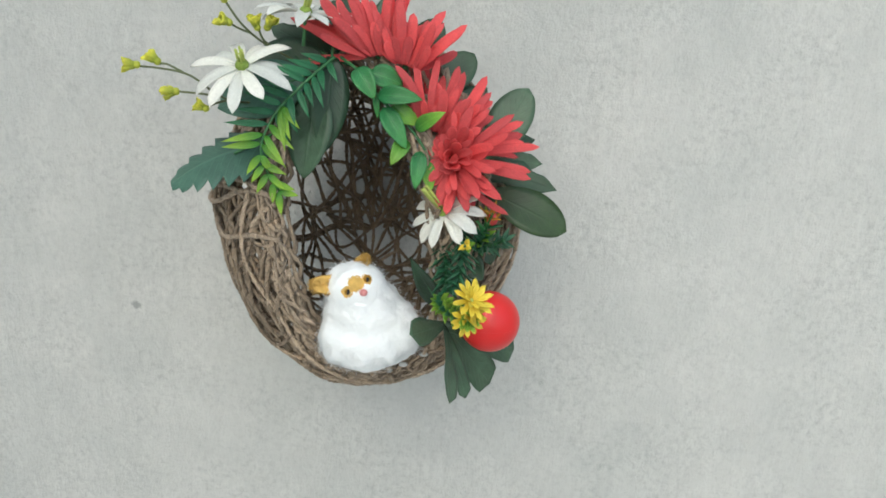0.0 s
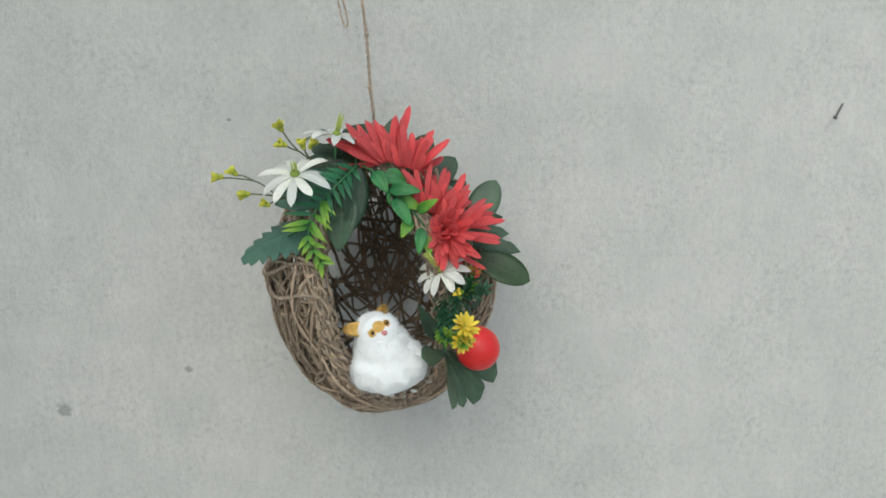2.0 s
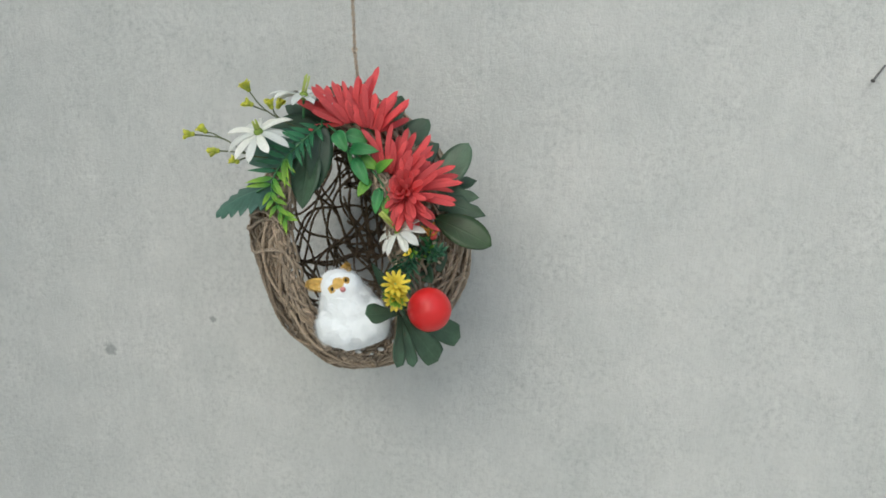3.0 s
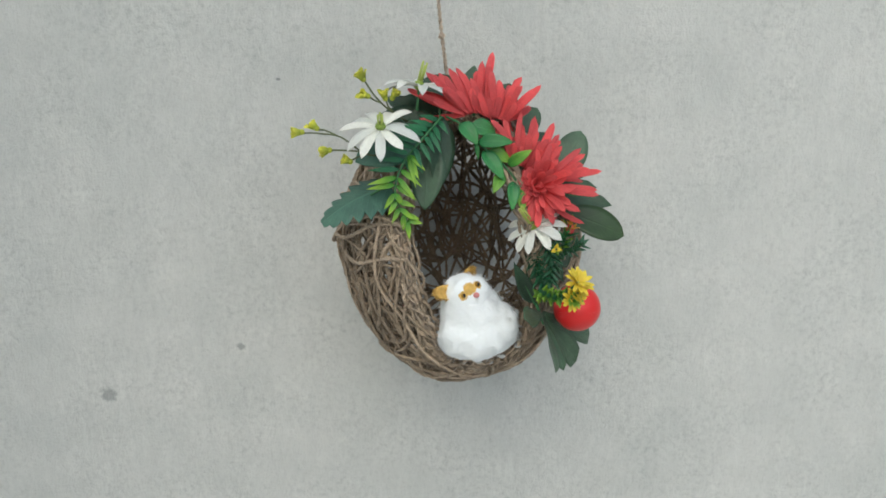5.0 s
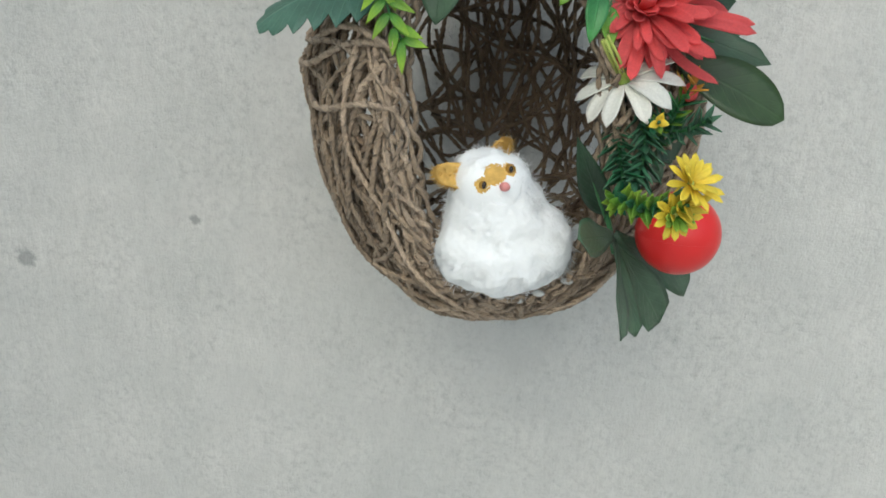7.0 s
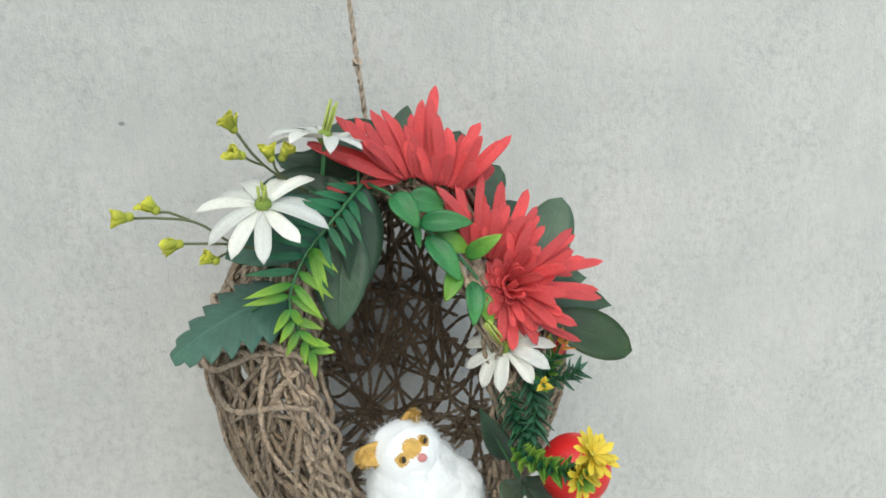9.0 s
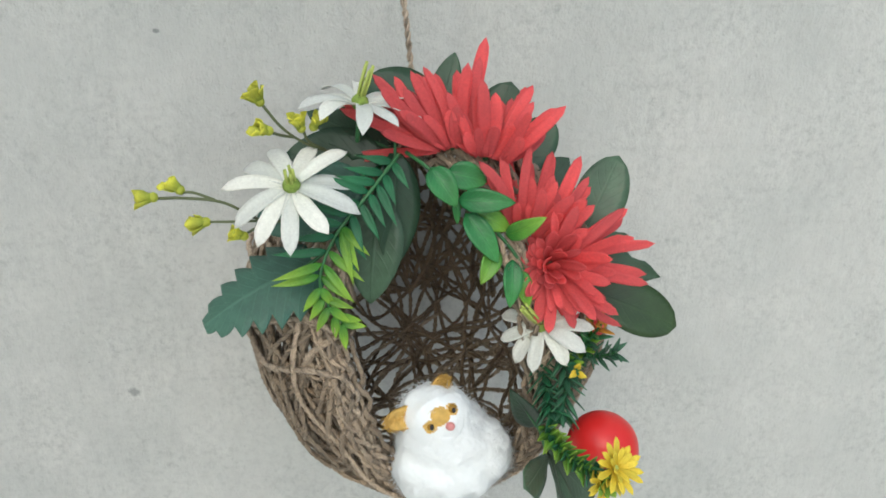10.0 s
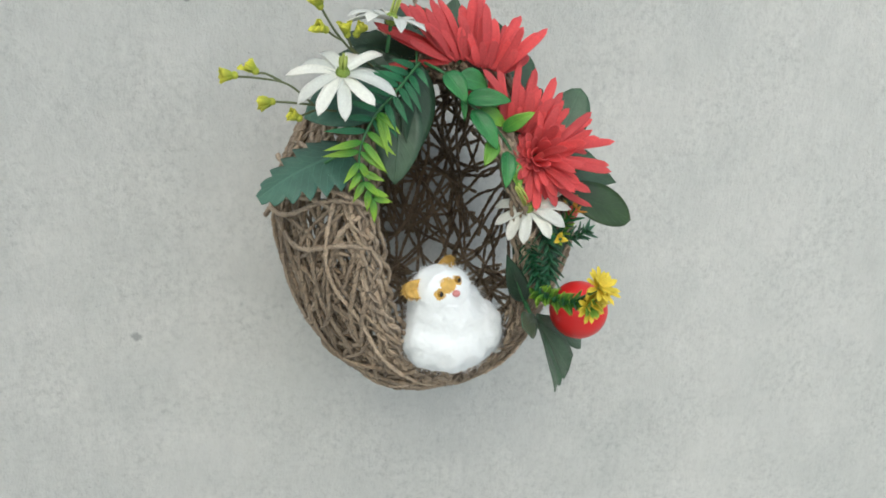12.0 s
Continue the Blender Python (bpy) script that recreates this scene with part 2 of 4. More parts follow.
class Shape:
    """Vertices, faces, uv and material slots of one mesh."""

    def __init__(self):
        self.v, self.f, self.uv, self.slot = [], [], [], []

    def add(self, verts, faces, uvs=None, slot=0):
        n = len(self.v)
        self.v += [tuple(p) for p in verts]
        self.f += [tuple(i + n for i in f) for f in faces]
        self.uv += uvs if uvs else [(0.5, 0.5)] * len(verts)
        self.slot += [slot] * len(faces)
        return self

    def mesh(self, name, mats):
        me = bpy.data.meshes.new(name)
        me.from_pydata(self.v, [], self.f)
        for m in mats:
            me.materials.append(m)
        me.polygons.foreach_set("use_smooth", [True] * len(self.f))
        me.polygons.foreach_set("material_index", self.slot)
        layer = me.uv_layers.new(name="UVMap")
        idx = np.zeros(len(me.loops), dtype=np.int32)
        me.loops.foreach_get("vertex_index", idx)
        layer.data.foreach_set("uv", np.array(self.uv, dtype=np.float32)[idx].ravel())
        me.update()
        return me


ORIGIN = {}


def thing(name, at, label, category, group="", kind=""):
    e = new(name)
    e.location = at
    e.empty_display_size = 0.01
    ORIGIN[e] = V(at)
    return tagged(e, label, category, group, kind)


def part(name, shape, mats, parent=None, label=""):
    mats = mats if isinstance(mats, (list, tuple)) else [mats]
    ob = new(name, shape.mesh(name, mats))
    if parent:
        ob.parent = parent
        ob.matrix_parent_inverse = Matrix.Translation(-ORIGIN[parent])
        ORIGIN[ob] = V((0, 0, 0))
    return tagged(ob, label)


def smooth_line(pts, step):
    """A Catmull-Rom line through the points, sampled about every step metres."""
    pts = [V(p) for p in pts]
    ext = [2 * pts[0] - pts[1], *pts, 2 * pts[-1] - pts[-2]]
    out = []
    for i in range(1, len(ext) - 2):
        a, b, c, d = ext[i - 1:i + 3]
        n = max(2, int((c - b).length / step))
        for k in range(n):
            t = k / n
            out.append(0.5 * (2 * b + (c - a) * t + (2 * a - 5 * b + 4 * c - d) * t * t + (3 * b - a - 3 * c + d) * t ** 3))
    out.append(pts[-1])
    return out


def tube(shape, pts, radius, sides=7, squash=1.0, twist=0.0, slot=0, closed=False):
    """A round or twisted oval tube along pts; radius is a number or one for each point."""
    n = len(pts)
    rad = [radius] * n if isinstance(radius, (int, float)) else radius
    verts, uvs, s = [], [], 0.0
    normal = None
    for i, p in enumerate(pts):
        if closed:
            d = pts[(i + 1) % n] - pts[i - 1]
        else:
            d = pts[min(i + 1, n - 1)] - pts[max(i - 1, 0)]
        d = d.normalized() if d.length > 1e-9 else V((0, 0, 1))
        if normal is None:
            normal = d.orthogonal().normalized()
        normal = (normal - d * normal.dot(d)).normalized()
        side = d.cross(normal)
        if i:
            s += (p - pts[i - 1]).length
        a0 = twist * s
        for k in range(sides):
            a = 2 * math.pi * k / sides
            x, y = math.cos(a), math.sin(a) * squash
            x, y = x * math.cos(a0) - y * math.sin(a0), x * math.sin(a0) + y * math.cos(a0)
            verts.append(p + (normal * x + side * y) * rad[i])
            uvs.append((s, k / sides))
    faces = []
    for i in range(n if closed else n - 1):
        for k in range(sides):
            a, b = i * sides + k, i * sides + (k + 1) % sides
            j = ((i + 1) % n) * sides
            faces.append((a, b, j + (k + 1) % sides, j + k))
    if not closed:
        faces.append(tuple(reversed(range(sides))))
        faces.append(tuple((n - 1) * sides + k for k in range(sides)))
    return shape.add(verts, faces, uvs, slot)


def blade(shape, base, tip, up, width, outline, arch=0.0, fold=0.0, droop=0.0, ripple=0.0, rows=10, cols=4, thick=0.0005, slot=0, sway=0.0):
    """A leaf or petal from base to tip: outline(u) is its half width from 0 to 1, fold lifts its edges, arch bows it, droop bends the tip down."""
    base, tip, up = V(base), V(tip), V(up)
    along = tip - base
    length = along.length
    e1 = along / length
    e3 = (up - e1 * up.dot(e1))
    e3 = e3.normalized() if e3.length > 1e-6 else e1.orthogonal().normalized()
    e2 = e3.cross(e1)
    ph = rnd.uniform(0, 6.28)
    top, low, uvs = [], [], []
    for i in range(rows + 1):
        u = i / rows
        w = max(outline(u), 0.012) * width / 2
        mid = base + e1 * (length * u) + e3 * (arch * length * 4 * u * (1 - u) - droop * length * u * u) + e2 * (sway * length * math.sin(math.pi * u))
        for j in range(cols + 1):
            v = 2 * j / cols - 1
            p = mid + e2 * (w * v) + e3 * (fold * w * abs(v) ** 1.4 + ripple * width * math.sin(u * 11 + ph + 1.5 * v) * abs(v))
            top.append(p + e3 * thick * 0.5)
            low.append(p - e3 * thick * 0.5)
            uvs.append((u, j / cols))
    n, c = len(top), cols + 1
    faces = []
    for i in range(rows):
        for j in range(cols):
            a = i * c + j
            faces.append((a, a + 1, a + c + 1, a + c))
            faces.append((n + a, n + a + c, n + a + c + 1, n + a + 1))
        for a, b in ((i * c, (i + 1) * c), ((i + 1) * c - 1, (i + 2) * c - 1)):
            faces.append((a, b, n + b, n + a) if a % c == 0 else (a, n + a, n + b, b))
    for j in range(cols):
        faces.append((j, n + j, n + j + 1, j + 1))
        a = rows * c + j
        faces.append((a, a + 1, n + a + 1, n + a))
    return shape.add(top + low, faces, uvs + uvs, slot)


def oval(u):
    return math.sin(math.pi * min(1, u * 0.97 + 0.03) ** 0.85) ** 0.75


def pointed(u):
    return (math.sin(math.pi * u ** 0.75) ** 0.9) * (1 - 0.25 * u) if u < 1 else 0


def round_tip(u):
    """Narrow at the base, widest past the middle, blunt at the end."""
    return (0.35 + 0.65 * math.sin(math.pi / 2 * min(1, u / 0.62))) * math.sqrt(max(0, 1 - max(0, (u - 0.72) / 0.28) ** 2.4))


def daisy_petal(u):
    return (0.45 + 0.55 * math.sin(math.pi / 2 * min(1, u / 0.5))) * (1 - max(0, (u - 0.66) / 0.34) ** 2.8)


def red_petal(u):
    """A ribbon with a narrow foot and a bluntly pointed end."""
    return (0.5 + 0.5 * math.sin(math.pi / 2 * min(1, u / 0.55))) * math.sqrt(max(0.0, 1 - max(0, (u - 0.66) / 0.34) ** 2.6))


def blunt(u):
    """A broad leaf, widest past its middle, with a rounded end."""
    return max(0.0, math.sin(math.pi * min(1, u * 0.985 + 0.015) ** 1.2)) ** 0.58


def ovate(u):
    return max(0.0, math.sin(math.pi * u ** 0.8)) ** 0.7 * (1 - 0.15 * u)


def spatula(u):
    return (0.25 + 0.75 * min(1, u / 0.7) ** 1.3) * math.sqrt(max(0, 1 - max(0, (u - 0.8) / 0.2) ** 3))


def lobed(count, depth):
    def outline(u):
        body = math.sin(math.pi * min(1, 0.08 + u * 0.92) ** 0.8) ** 0.8
        return body * (1 - depth * (0.5 + 0.5 * math.cos(2 * math.pi * count * u)) * min(1, 3 * u))
    return outline


def toothed(u):
    """A broad leaf with six forward-pointing teeth on either side."""
    body = math.sin(math.pi * min(1.0, 0.10 + u * 0.86) ** 0.78) ** 0.7
    saw = (u * 6.5) % 1.0
    return body * (1 - 0.44 * min(1.0, 2.2 * u) * (1 - saw ** 0.8))


def axes(n, spin=0.0):
    n = V(n).normalized()
    a = V((0, 0, 1)).cross(n)
    a = a.normalized() if a.length > 1e-4 else V((1, 0, 0))
    b = n.cross(a)
    return n, a * math.cos(spin) + b * math.sin(spin), b * math.cos(spin) - a * math.sin(spin)


def ball_shape(shape, at, r, rings=12, segs=18, slot=0):
    at = V(at)
    r = V((r, r, r)) if isinstance(r, (int, float)) else V(r)
    verts = [at + V((0, 0, r.z))]
    for i in range(1, rings):
        th = math.pi * i / rings
        for k in range(segs):
            ph = 2 * math.pi * k / segs
            verts.append(at + V((r.x * math.sin(th) * math.cos(ph), r.y * math.sin(th) * math.sin(ph), r.z * math.cos(th))))
    verts.append(at - V((0, 0, r.z)))
    faces = [(0, 1 + k, 1 + (k + 1) % segs) for k in range(segs)]
    for i in range(rings - 2):
        for k in range(segs):
            a, b = 1 + i * segs + k, 1 + i * segs + (k + 1) % segs
            faces.append((a, a + segs, b + segs, b))
    last, n = len(verts) - 1, 1 + (rings - 2) * segs
    faces += [(last, n + (k + 1) % segs, n + k) for k in range(segs)]
    return shape.add(verts, faces, None, slot)


def box_shape(x0, x1, y0, y1, z0, z1):
    s = Shape()
    v = [(x, y, z) for x in (x0, x1) for y in (y0, y1) for z in (z0, z1)]
    return s.add(v, [(0, 1, 3, 2), (4, 6, 7, 5), (0, 4, 5, 1), (2, 3, 7, 6), (0, 2, 6, 4), (1, 5, 7, 3)])


def flat(ob):
    ob.data.polygons.foreach_set("use_smooth", [False] * len(ob.data.polygons))
    return ob


# ---- large structure ----
ground_shape = Shape().add([(-60, -60, 0), (60, -60, 0), (60, 60, 0), (-60, 60, 0)], [(0, 1, 2, 3)])
ground = tagged(flat(part("ground", ground_shape, GROUND)), "grey worn concrete yard in front of the wall", "ground", kind="structure")
wall = tagged(flat(part("wall_north", box_shape(-1.6, 4.0, 0.0, 0.2, 0.0, 3.0), WALL)), "light grey cement-rendered outside wall with hairline cracks", "wall", kind="structure")
# unseen side wall, added to block sky light from the left
tagged(flat(part("unseen_wall_west", box_shape(-1.6, -1.4, -2.6, -0.002, 0.0, 3.0), WALL)), "added light grey side wall, out of view, that dims the left", "wall", kind="structure")
trim_board = flat(part("trim", box_shape(0.683, 0.79, -0.035, -0.002, 0.0, 2.12), WOOD))
bev = trim_board.modifiers.new("bevel", "BEVEL")
bev.width, bev.segments = 0.004, 2
tagged(trim_board, "brown wooden upright board fixed along the wall", "trim", kind="structure")


def nail(base, tip, r, label):
    s = Shape()
    base, tip = V(base), V(tip)
    d = (tip - base).normalized()
    tube(s, [base - d * 0.012, base, tip], r, 9)
    t = thing("nail", base, label, "nail")
    part("shank", s, STEEL, t)
    h = Shape()
    tube(h, [tip - d * 0.0008, tip, tip + d * 0.0012, tip + d * 0.0018], [r * 1.6, r * 2.1, r * 2.1, r * 1.5], 12)
    part("head", h, STEEL, t)
    return t


nail((0.492, 0.0, 1.529), (0.479, -0.012, 1.514), 0.0012, "bent dark steel nail driven into the wall")

# ---- the twine basket ----
CEN, RAD = V((-0.067, -0.132, 1.351)), V((0.1195, 0.124, 0.156))
FRONT, DOME = 0.100, 0.142
HOLE = (-0.0605, 1.348, 0.0545, 0.1195)


def on_basket(n, lift=0.0):
    deep = RAD.y if n.y > 0 else FRONT
    slim = 1 - (0.24 if n.x < 0 else 0.26) * max(0.0, n.z) ** 1.2 - (0.03 if n.x < 0 else 0.0) * max(0.0, -n.z)
    return V((CEN.x + (RAD.x * slim + lift) * n.x, CEN.y + (deep + lift) * n.y, CEN.z + ((DOME if n.z > 0 else RAD.z) + lift) * n.z))


def hole_mid(z):
    return HOLE[0] - 0.13 * (z - HOLE[1])


def hole_at(p):
    """Below 0 inside the opening: about the metres from its edge."""
    if p.y > CEN.y:
        return 9.0
    u, w = abs(p.x - hole_mid(p.z)) / HOLE[2], abs(p.z - HOLE[1]) / HOLE[3]
    return ((u ** 2.4 + w ** 2.4) ** (1 / 2.4) - 1) * 0.075


def front_point(e, a, lift=0.0):
    """A point on the basket's skin, e metres outside the opening's outline, at the angle a."""
    c, d = math.cos(a), math.sin(a)
    k = (abs(c) ** 2.4 + abs(d) ** 2.4) ** (-1 / 2.4)
    z = HOLE[1] + (HOLE[3] + e) * k * d
    x = hole_mid(z) + (HOLE[2] + e) * k * c
    tall = DOME if z > CEN.z else RAD.z
    q = min(((x - CEN.x) / RAD.x) ** 2 + ((z - CEN.z) / tall) ** 2, 0.97)
    return on_basket(V(((x - CEN.x) / RAD.x, -math.sqrt(1 - q), (z - CEN.z) / tall)), lift)


basket = thing("twine_basket", (CEN.x, CEN.y, CEN.z + DOME), "egg-shaped brown jute twine basket with an open front", "basket")


def strand(normal, offset, lift, keep, radius, mat, wander=1.0):
    """One turn of twine round the skin, kept where keep(point) holds; each stretch is a part."""
    n, a, b = axes(normal)
    r = math.sqrt(1 - offset * offset)
    ph = [rnd.uniform(0, 6.28) for _ in range(4)]
    start = rnd.uniform(0, 6.28)
    run = []
    steps = 380

    def close():
        if len(run) > 22:
            s = Shape()
            tube(s, run, [radius * (1 + 0.12 * math.sin(i * 0.9 + ph[0])) for i in range(len(run))], 6, 0.72, 640.0)
            part("twine_strand", s, mat, basket)
        run.clear()

    for i in range(steps + 1):
        t = start + 2 * math.pi * i / steps
        d = n * (offset + wander * (0.06 * math.sin(2 * t + ph[1]) + 0.032 * math.sin(5 * t + ph[2]) + 0.012 * math.sin(11 * t + ph[0]))) + a * (r * math.cos(t)) + b * (r * math.sin(t))
        d.normalize()
        p = on_basket(d, lift + 0.0022 * math.sin(7 * t + ph[3]))
        if hole_at(p) > 0.003 and keep(p):
            run.append(p)
        else:
            close()
    close()


def anywhere(p):
    return True


def front_half(p):
    return p.y < CEN.y + 0.035


def back_patch(p):
    return p.y > CEN.y + 0.02 and -0.125 < p.x < 0.0 and p.z > CEN.z - 0.055


def back_flank(p):
    return p.y > CEN.y - 0.02 and p.x > -0.075 and abs(p.z - 1.375) < 0.075


def low_back(p):
    return p.y > CEN.y - 0.03 and p.z < CEN.z - 0.03


def shoulder(p):
    return p.x < CEN.x and p.y < CEN.y + 0.02


def dome_top(p):
    return p.z > CEN.z + 0.075


def low_half(p):
    return p.z < CEN.z - 0.075


# the open cage all round, in the twine darkened for inner shade
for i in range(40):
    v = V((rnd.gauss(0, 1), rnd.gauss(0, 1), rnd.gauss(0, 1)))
    strand(v, rnd.uniform(-0.75, 0.75), rnd.uniform(-0.005, 0.001), anywhere, rnd.uniform(0.0016, 0.0022), TWINE_SHADED, 1.5)
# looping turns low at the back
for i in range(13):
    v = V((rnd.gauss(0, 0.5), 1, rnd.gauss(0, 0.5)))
    strand(v, rnd.uniform(0.45, 0.85), rnd.uniform(-0.006, 0.0), low_back, rnd.uniform(0.0016, 0.0021), TWINE_SHADED, 2.2)
# thick wrapping of the flanks, running down beside the opening
for i in range(66):
    az = rnd.choice((rnd.gauss(0.72, 0.45), rnd.gauss(-0.72, 0.45)))
    v = V((math.cos(az), -math.sin(az), rnd.gauss(0, 0.45)))
    strand(v, rnd.uniform(-0.42, 0.42), rnd.uniform(-0.007, 0.004), front_half, rnd.uniform(0.0017, 0.0026), TWINE if i % 3 else TWINE_PALE, 1.4)
# slanting turns over the flanks
for i in range(40):
    v = V((rnd.gauss(0, 0.8), rnd.gauss(0, 0.8), rnd.gauss(0, 0.55)))
    strand(v, rnd.uniform(-0.6, 0.6), rnd.uniform(-0.001, 0.006), front_half, rnd.uniform(0.0016, 0.0024), TWINE if i % 4 else TWINE_PALE, 1.6)
# the turns that tie the shoulder beside the opening
for i in range(6):
    v = V((rnd.gauss(0.05, 0.07), rnd.gauss(0.1, 0.1), 1))
    strand(v, rnd.uniform(-0.08, 0.02), 0.0060 + 0.0006 * i, shoulder, 0.0023, TWINE_PALE)
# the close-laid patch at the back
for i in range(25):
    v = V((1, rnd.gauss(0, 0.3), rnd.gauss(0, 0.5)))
    strand(v, rnd.uniform(-0.50, 0.30), rnd.uniform(-0.009, 0.0), back_patch, rnd.uniform(0.0016, 0.0022), TWINE_SHADED, 1.3)
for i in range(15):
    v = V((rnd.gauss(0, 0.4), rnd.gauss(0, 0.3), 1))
    strand(v, rnd.uniform(-0.25, 0.6), rnd.uniform(-0.009, 0.0), back_patch, rnd.uniform(0.0016, 0.0022), TWINE_SHADED, 1.3)
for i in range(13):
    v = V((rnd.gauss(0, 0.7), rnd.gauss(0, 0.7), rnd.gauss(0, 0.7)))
    strand(v, rnd.uniform(-0.6, 0.6), rnd.uniform(-0.009, 0.0), back_flank, rnd.uniform(0.0016, 0.0022), TWINE_SHADED, 1.3)
# the close-wound top
for i in range(36):
    v = V((rnd.gauss(0, 1), rnd.gauss(0, 1), rnd.gauss(0, 0.35)))
    strand(v, rnd.uniform(-0.5, 0.5), rnd.uniform(-0.006, 0.0), dome_top, rnd.uniform(0.0017, 0.0023), TWINE, 1.2)
# the bowl at the bottom
for i in range(24):
    v = V((rnd.gauss(0, 0.35), rnd.gauss(0, 0.35), 1))
    strand(v, -rnd.uniform(0.52, 0.93), rnd.uniform(-0.005, 0.002), low_half, rnd.uniform(0.0016, 0.0023), TWINE)


def rim_braid(k, lift, phase, mat):
    """A two-ply braid laid round the opening."""
    s = Shape()
    turns, n = 19, 560
    for ply in (0, math.pi):
        pts = []
        for i in range(n):
            a = 2 * math.pi * i / n
            c = front_point(k, a, lift)
            out = (front_point(k + 0.004, a, lift) - c).normalized()
            skin = V((c.x - CEN.x, c.y - CEN.y, c.z - CEN.z)).normalized()
            w = turns * a + ply + phase + 1.3 * math.sin(3 * a + phase) + 0.9 * math.sin(11 * a + 2 * phase) + 0.5 * math.sin(23 * a + 3 * phase)
            pts.append(c + out * (0.0028 * math.cos(w) + 0.0014 * math.sin(9 * a + phase) + 0.0007 * math.sin(31 * a + 2 * phase)) + skin * (0.0020 * math.sin(w)))
        tube(s, pts, [0.0021 * (1 + 0.22 * math.sin(i * 0.37 + phase) * math.sin(i * 0.11)) for i in range(n)], 6, 0.8, 500.0, closed=True)
    part("rim_braid", s, mat, basket, "plaited twine edge of the opening")


for k, lift, phase in ((0.0, -0.004, 0.0), (0.0035, 0.001, 1.1), (0.0080, 0.003, 2.3), (0.0125, 0.002, 0.6), (0.0165, 0.000, 3.4)):
    rim_braid(k, lift, phase, TWINE_PALE if k > 0.002 else TWINE)

# loose fibres along the edge and over the flanks
fuzz = Shape()
for i in range(4600):
    if i % 2:
        p = front_point(rnd.uniform(-0.002, 0.018), rnd.uniform(0, 6.28), rnd.uniform(0.001, 0.005))
    else:
        n = V((rnd.gauss(0, 1), -abs(rnd.gauss(0, 1)), rnd.gauss(0, 1))).normalized()
        p = on_basket(n, rnd.uniform(0.0, 0.004))
        if hole_at(p) < 0.004:
            continue
    skin = (p - CEN).normalized()
    d = (skin + V((rnd.gauss(0, 0.8), rnd.gauss(0, 0.8), rnd.gauss(0, 0.8)))).normalized()
    q = p + d * rnd.uniform(0.002, 0.006)
    tube(fuzz, [p, (p + q) / 2 + V((rnd.gauss(0, 1), rnd.gauss(0, 1), rnd.gauss(0, 1))) * 0.0012, q], [0.00016, 0.00013, 0.00005], 3)
part("loose_fibre", fuzz, TWINE_PALE, basket)["kind"] = "stuff"

for k, a in ((-0.001, 4.55), (0.002, 4.75), (-0.002, 5.0), (0.004, 4.3), (0.001, 5.3)):
    s = Shape()
    ball_shape(s, front_point(k, a, 0.002), (0.004, 0.002, 0.0022), 7, 10)
    part("glue_blob", s, GLUE, basket, "dried whitish glue")

# ---- the cord it hangs by ----
cord = thing("hanging_cord", (-0.073, -0.113, 1.493), "thin twisted jute cord with knots holding up the basket", "cord")
line = smooth_line([(-0.072, -0.114, 1.486), (-0.075, -0.115, 1.528), (-0.077, -0.114, 1.548), (-0.081, -0.107, 1.604), (-0.087, -0.098, 1.657), (-0.094, -0.075, 1.74), (-0.104, -0.017, 1.90)], 0.0012)
s = Shape()
for ply in (0, math.pi):
    tube(s, [p + V((math.cos(i * 0.52 + ply), math.sin(i * 0.52 + ply), 0)) * 0.0011 for i, p in enumerate(line)], 0.00125, 6, 0.85, 300)
part("twisted_line", s, CORD, cord)


def knot(at, r):
    k = Shape()
    at = V(at)
    pts = [at + V((r * math.cos(t) * (1 + 0.3 * math.cos(3 * t)), r * math.sin(t), r * 0.8 * math.sin(2 * t + 0.4))) for t in [2 * math.pi * j / 40 for j in range(40)]]
    tube(k, pts, r * 0.62, 6, 0.85, 300, closed=True)
    part("knot", k, CORD, cord)


knot((-0.0775, -0.1145, 1.549), 0.0022)
knot((-0.081, -0.1075, 1.605), 0.0018)
s = Shape()
loop = smooth_line([(-0.104, -0.018, 1.90), (-0.118, -0.062, 1.76), (-0.117, -0.074, 1.675), (-0.1155, -0.075, 1.655), (-0.1145, -0.075, 1.640), (-0.1105, -0.075, 1.622),
                    (-0.107, -0.075, 1.618), (-0.1055, -0.0745, 1.624), (-0.109, -0.074, 1.642), (-0.1135, -0.074, 1.657)], 0.0012)
for ply in (0, math.pi):
    tube(s, [p + V((math.cos(i * 0.6 + ply), math.sin(i * 0.6 + ply), 0)) * 0.0006 for i, p in enumerate(loop)], 0.0009, 6, 0.85, 300)
part("loose_loop", s, CORD, cord)
s = Shape()
for i in range(16):
    a = i * 0.4
    p = V((-0.072 + 0.006 * math.cos(a), -0.113 + 0.006 * math.sin(a), 1.494 + 0.002 * math.sin(3 * a)))
    q = p + V((math.cos(a), math.sin(a), rnd.uniform(-0.2, 1.2))) * rnd.uniform(0.003, 0.008)
    tube(s, [p, q], [0.0004, 0.0001], 4)
tube(s, [V((-0.072 + 0.008 * math.cos(a), -0.113 + 0.008 * math.sin(a), 1.492 + 0.003 * math.sin(2 * a))) for a in [2 * math.pi * j / 50 for j in range(50)]], 0.0026, 6, 0.8, 400, closed=True)
part("frayed_end", s, TWINE, cord)
nail((-0.104, 0.0, 1.902), (-0.104, -0.028, 1.906), 0.0018, "dark steel nail that carries the cord")

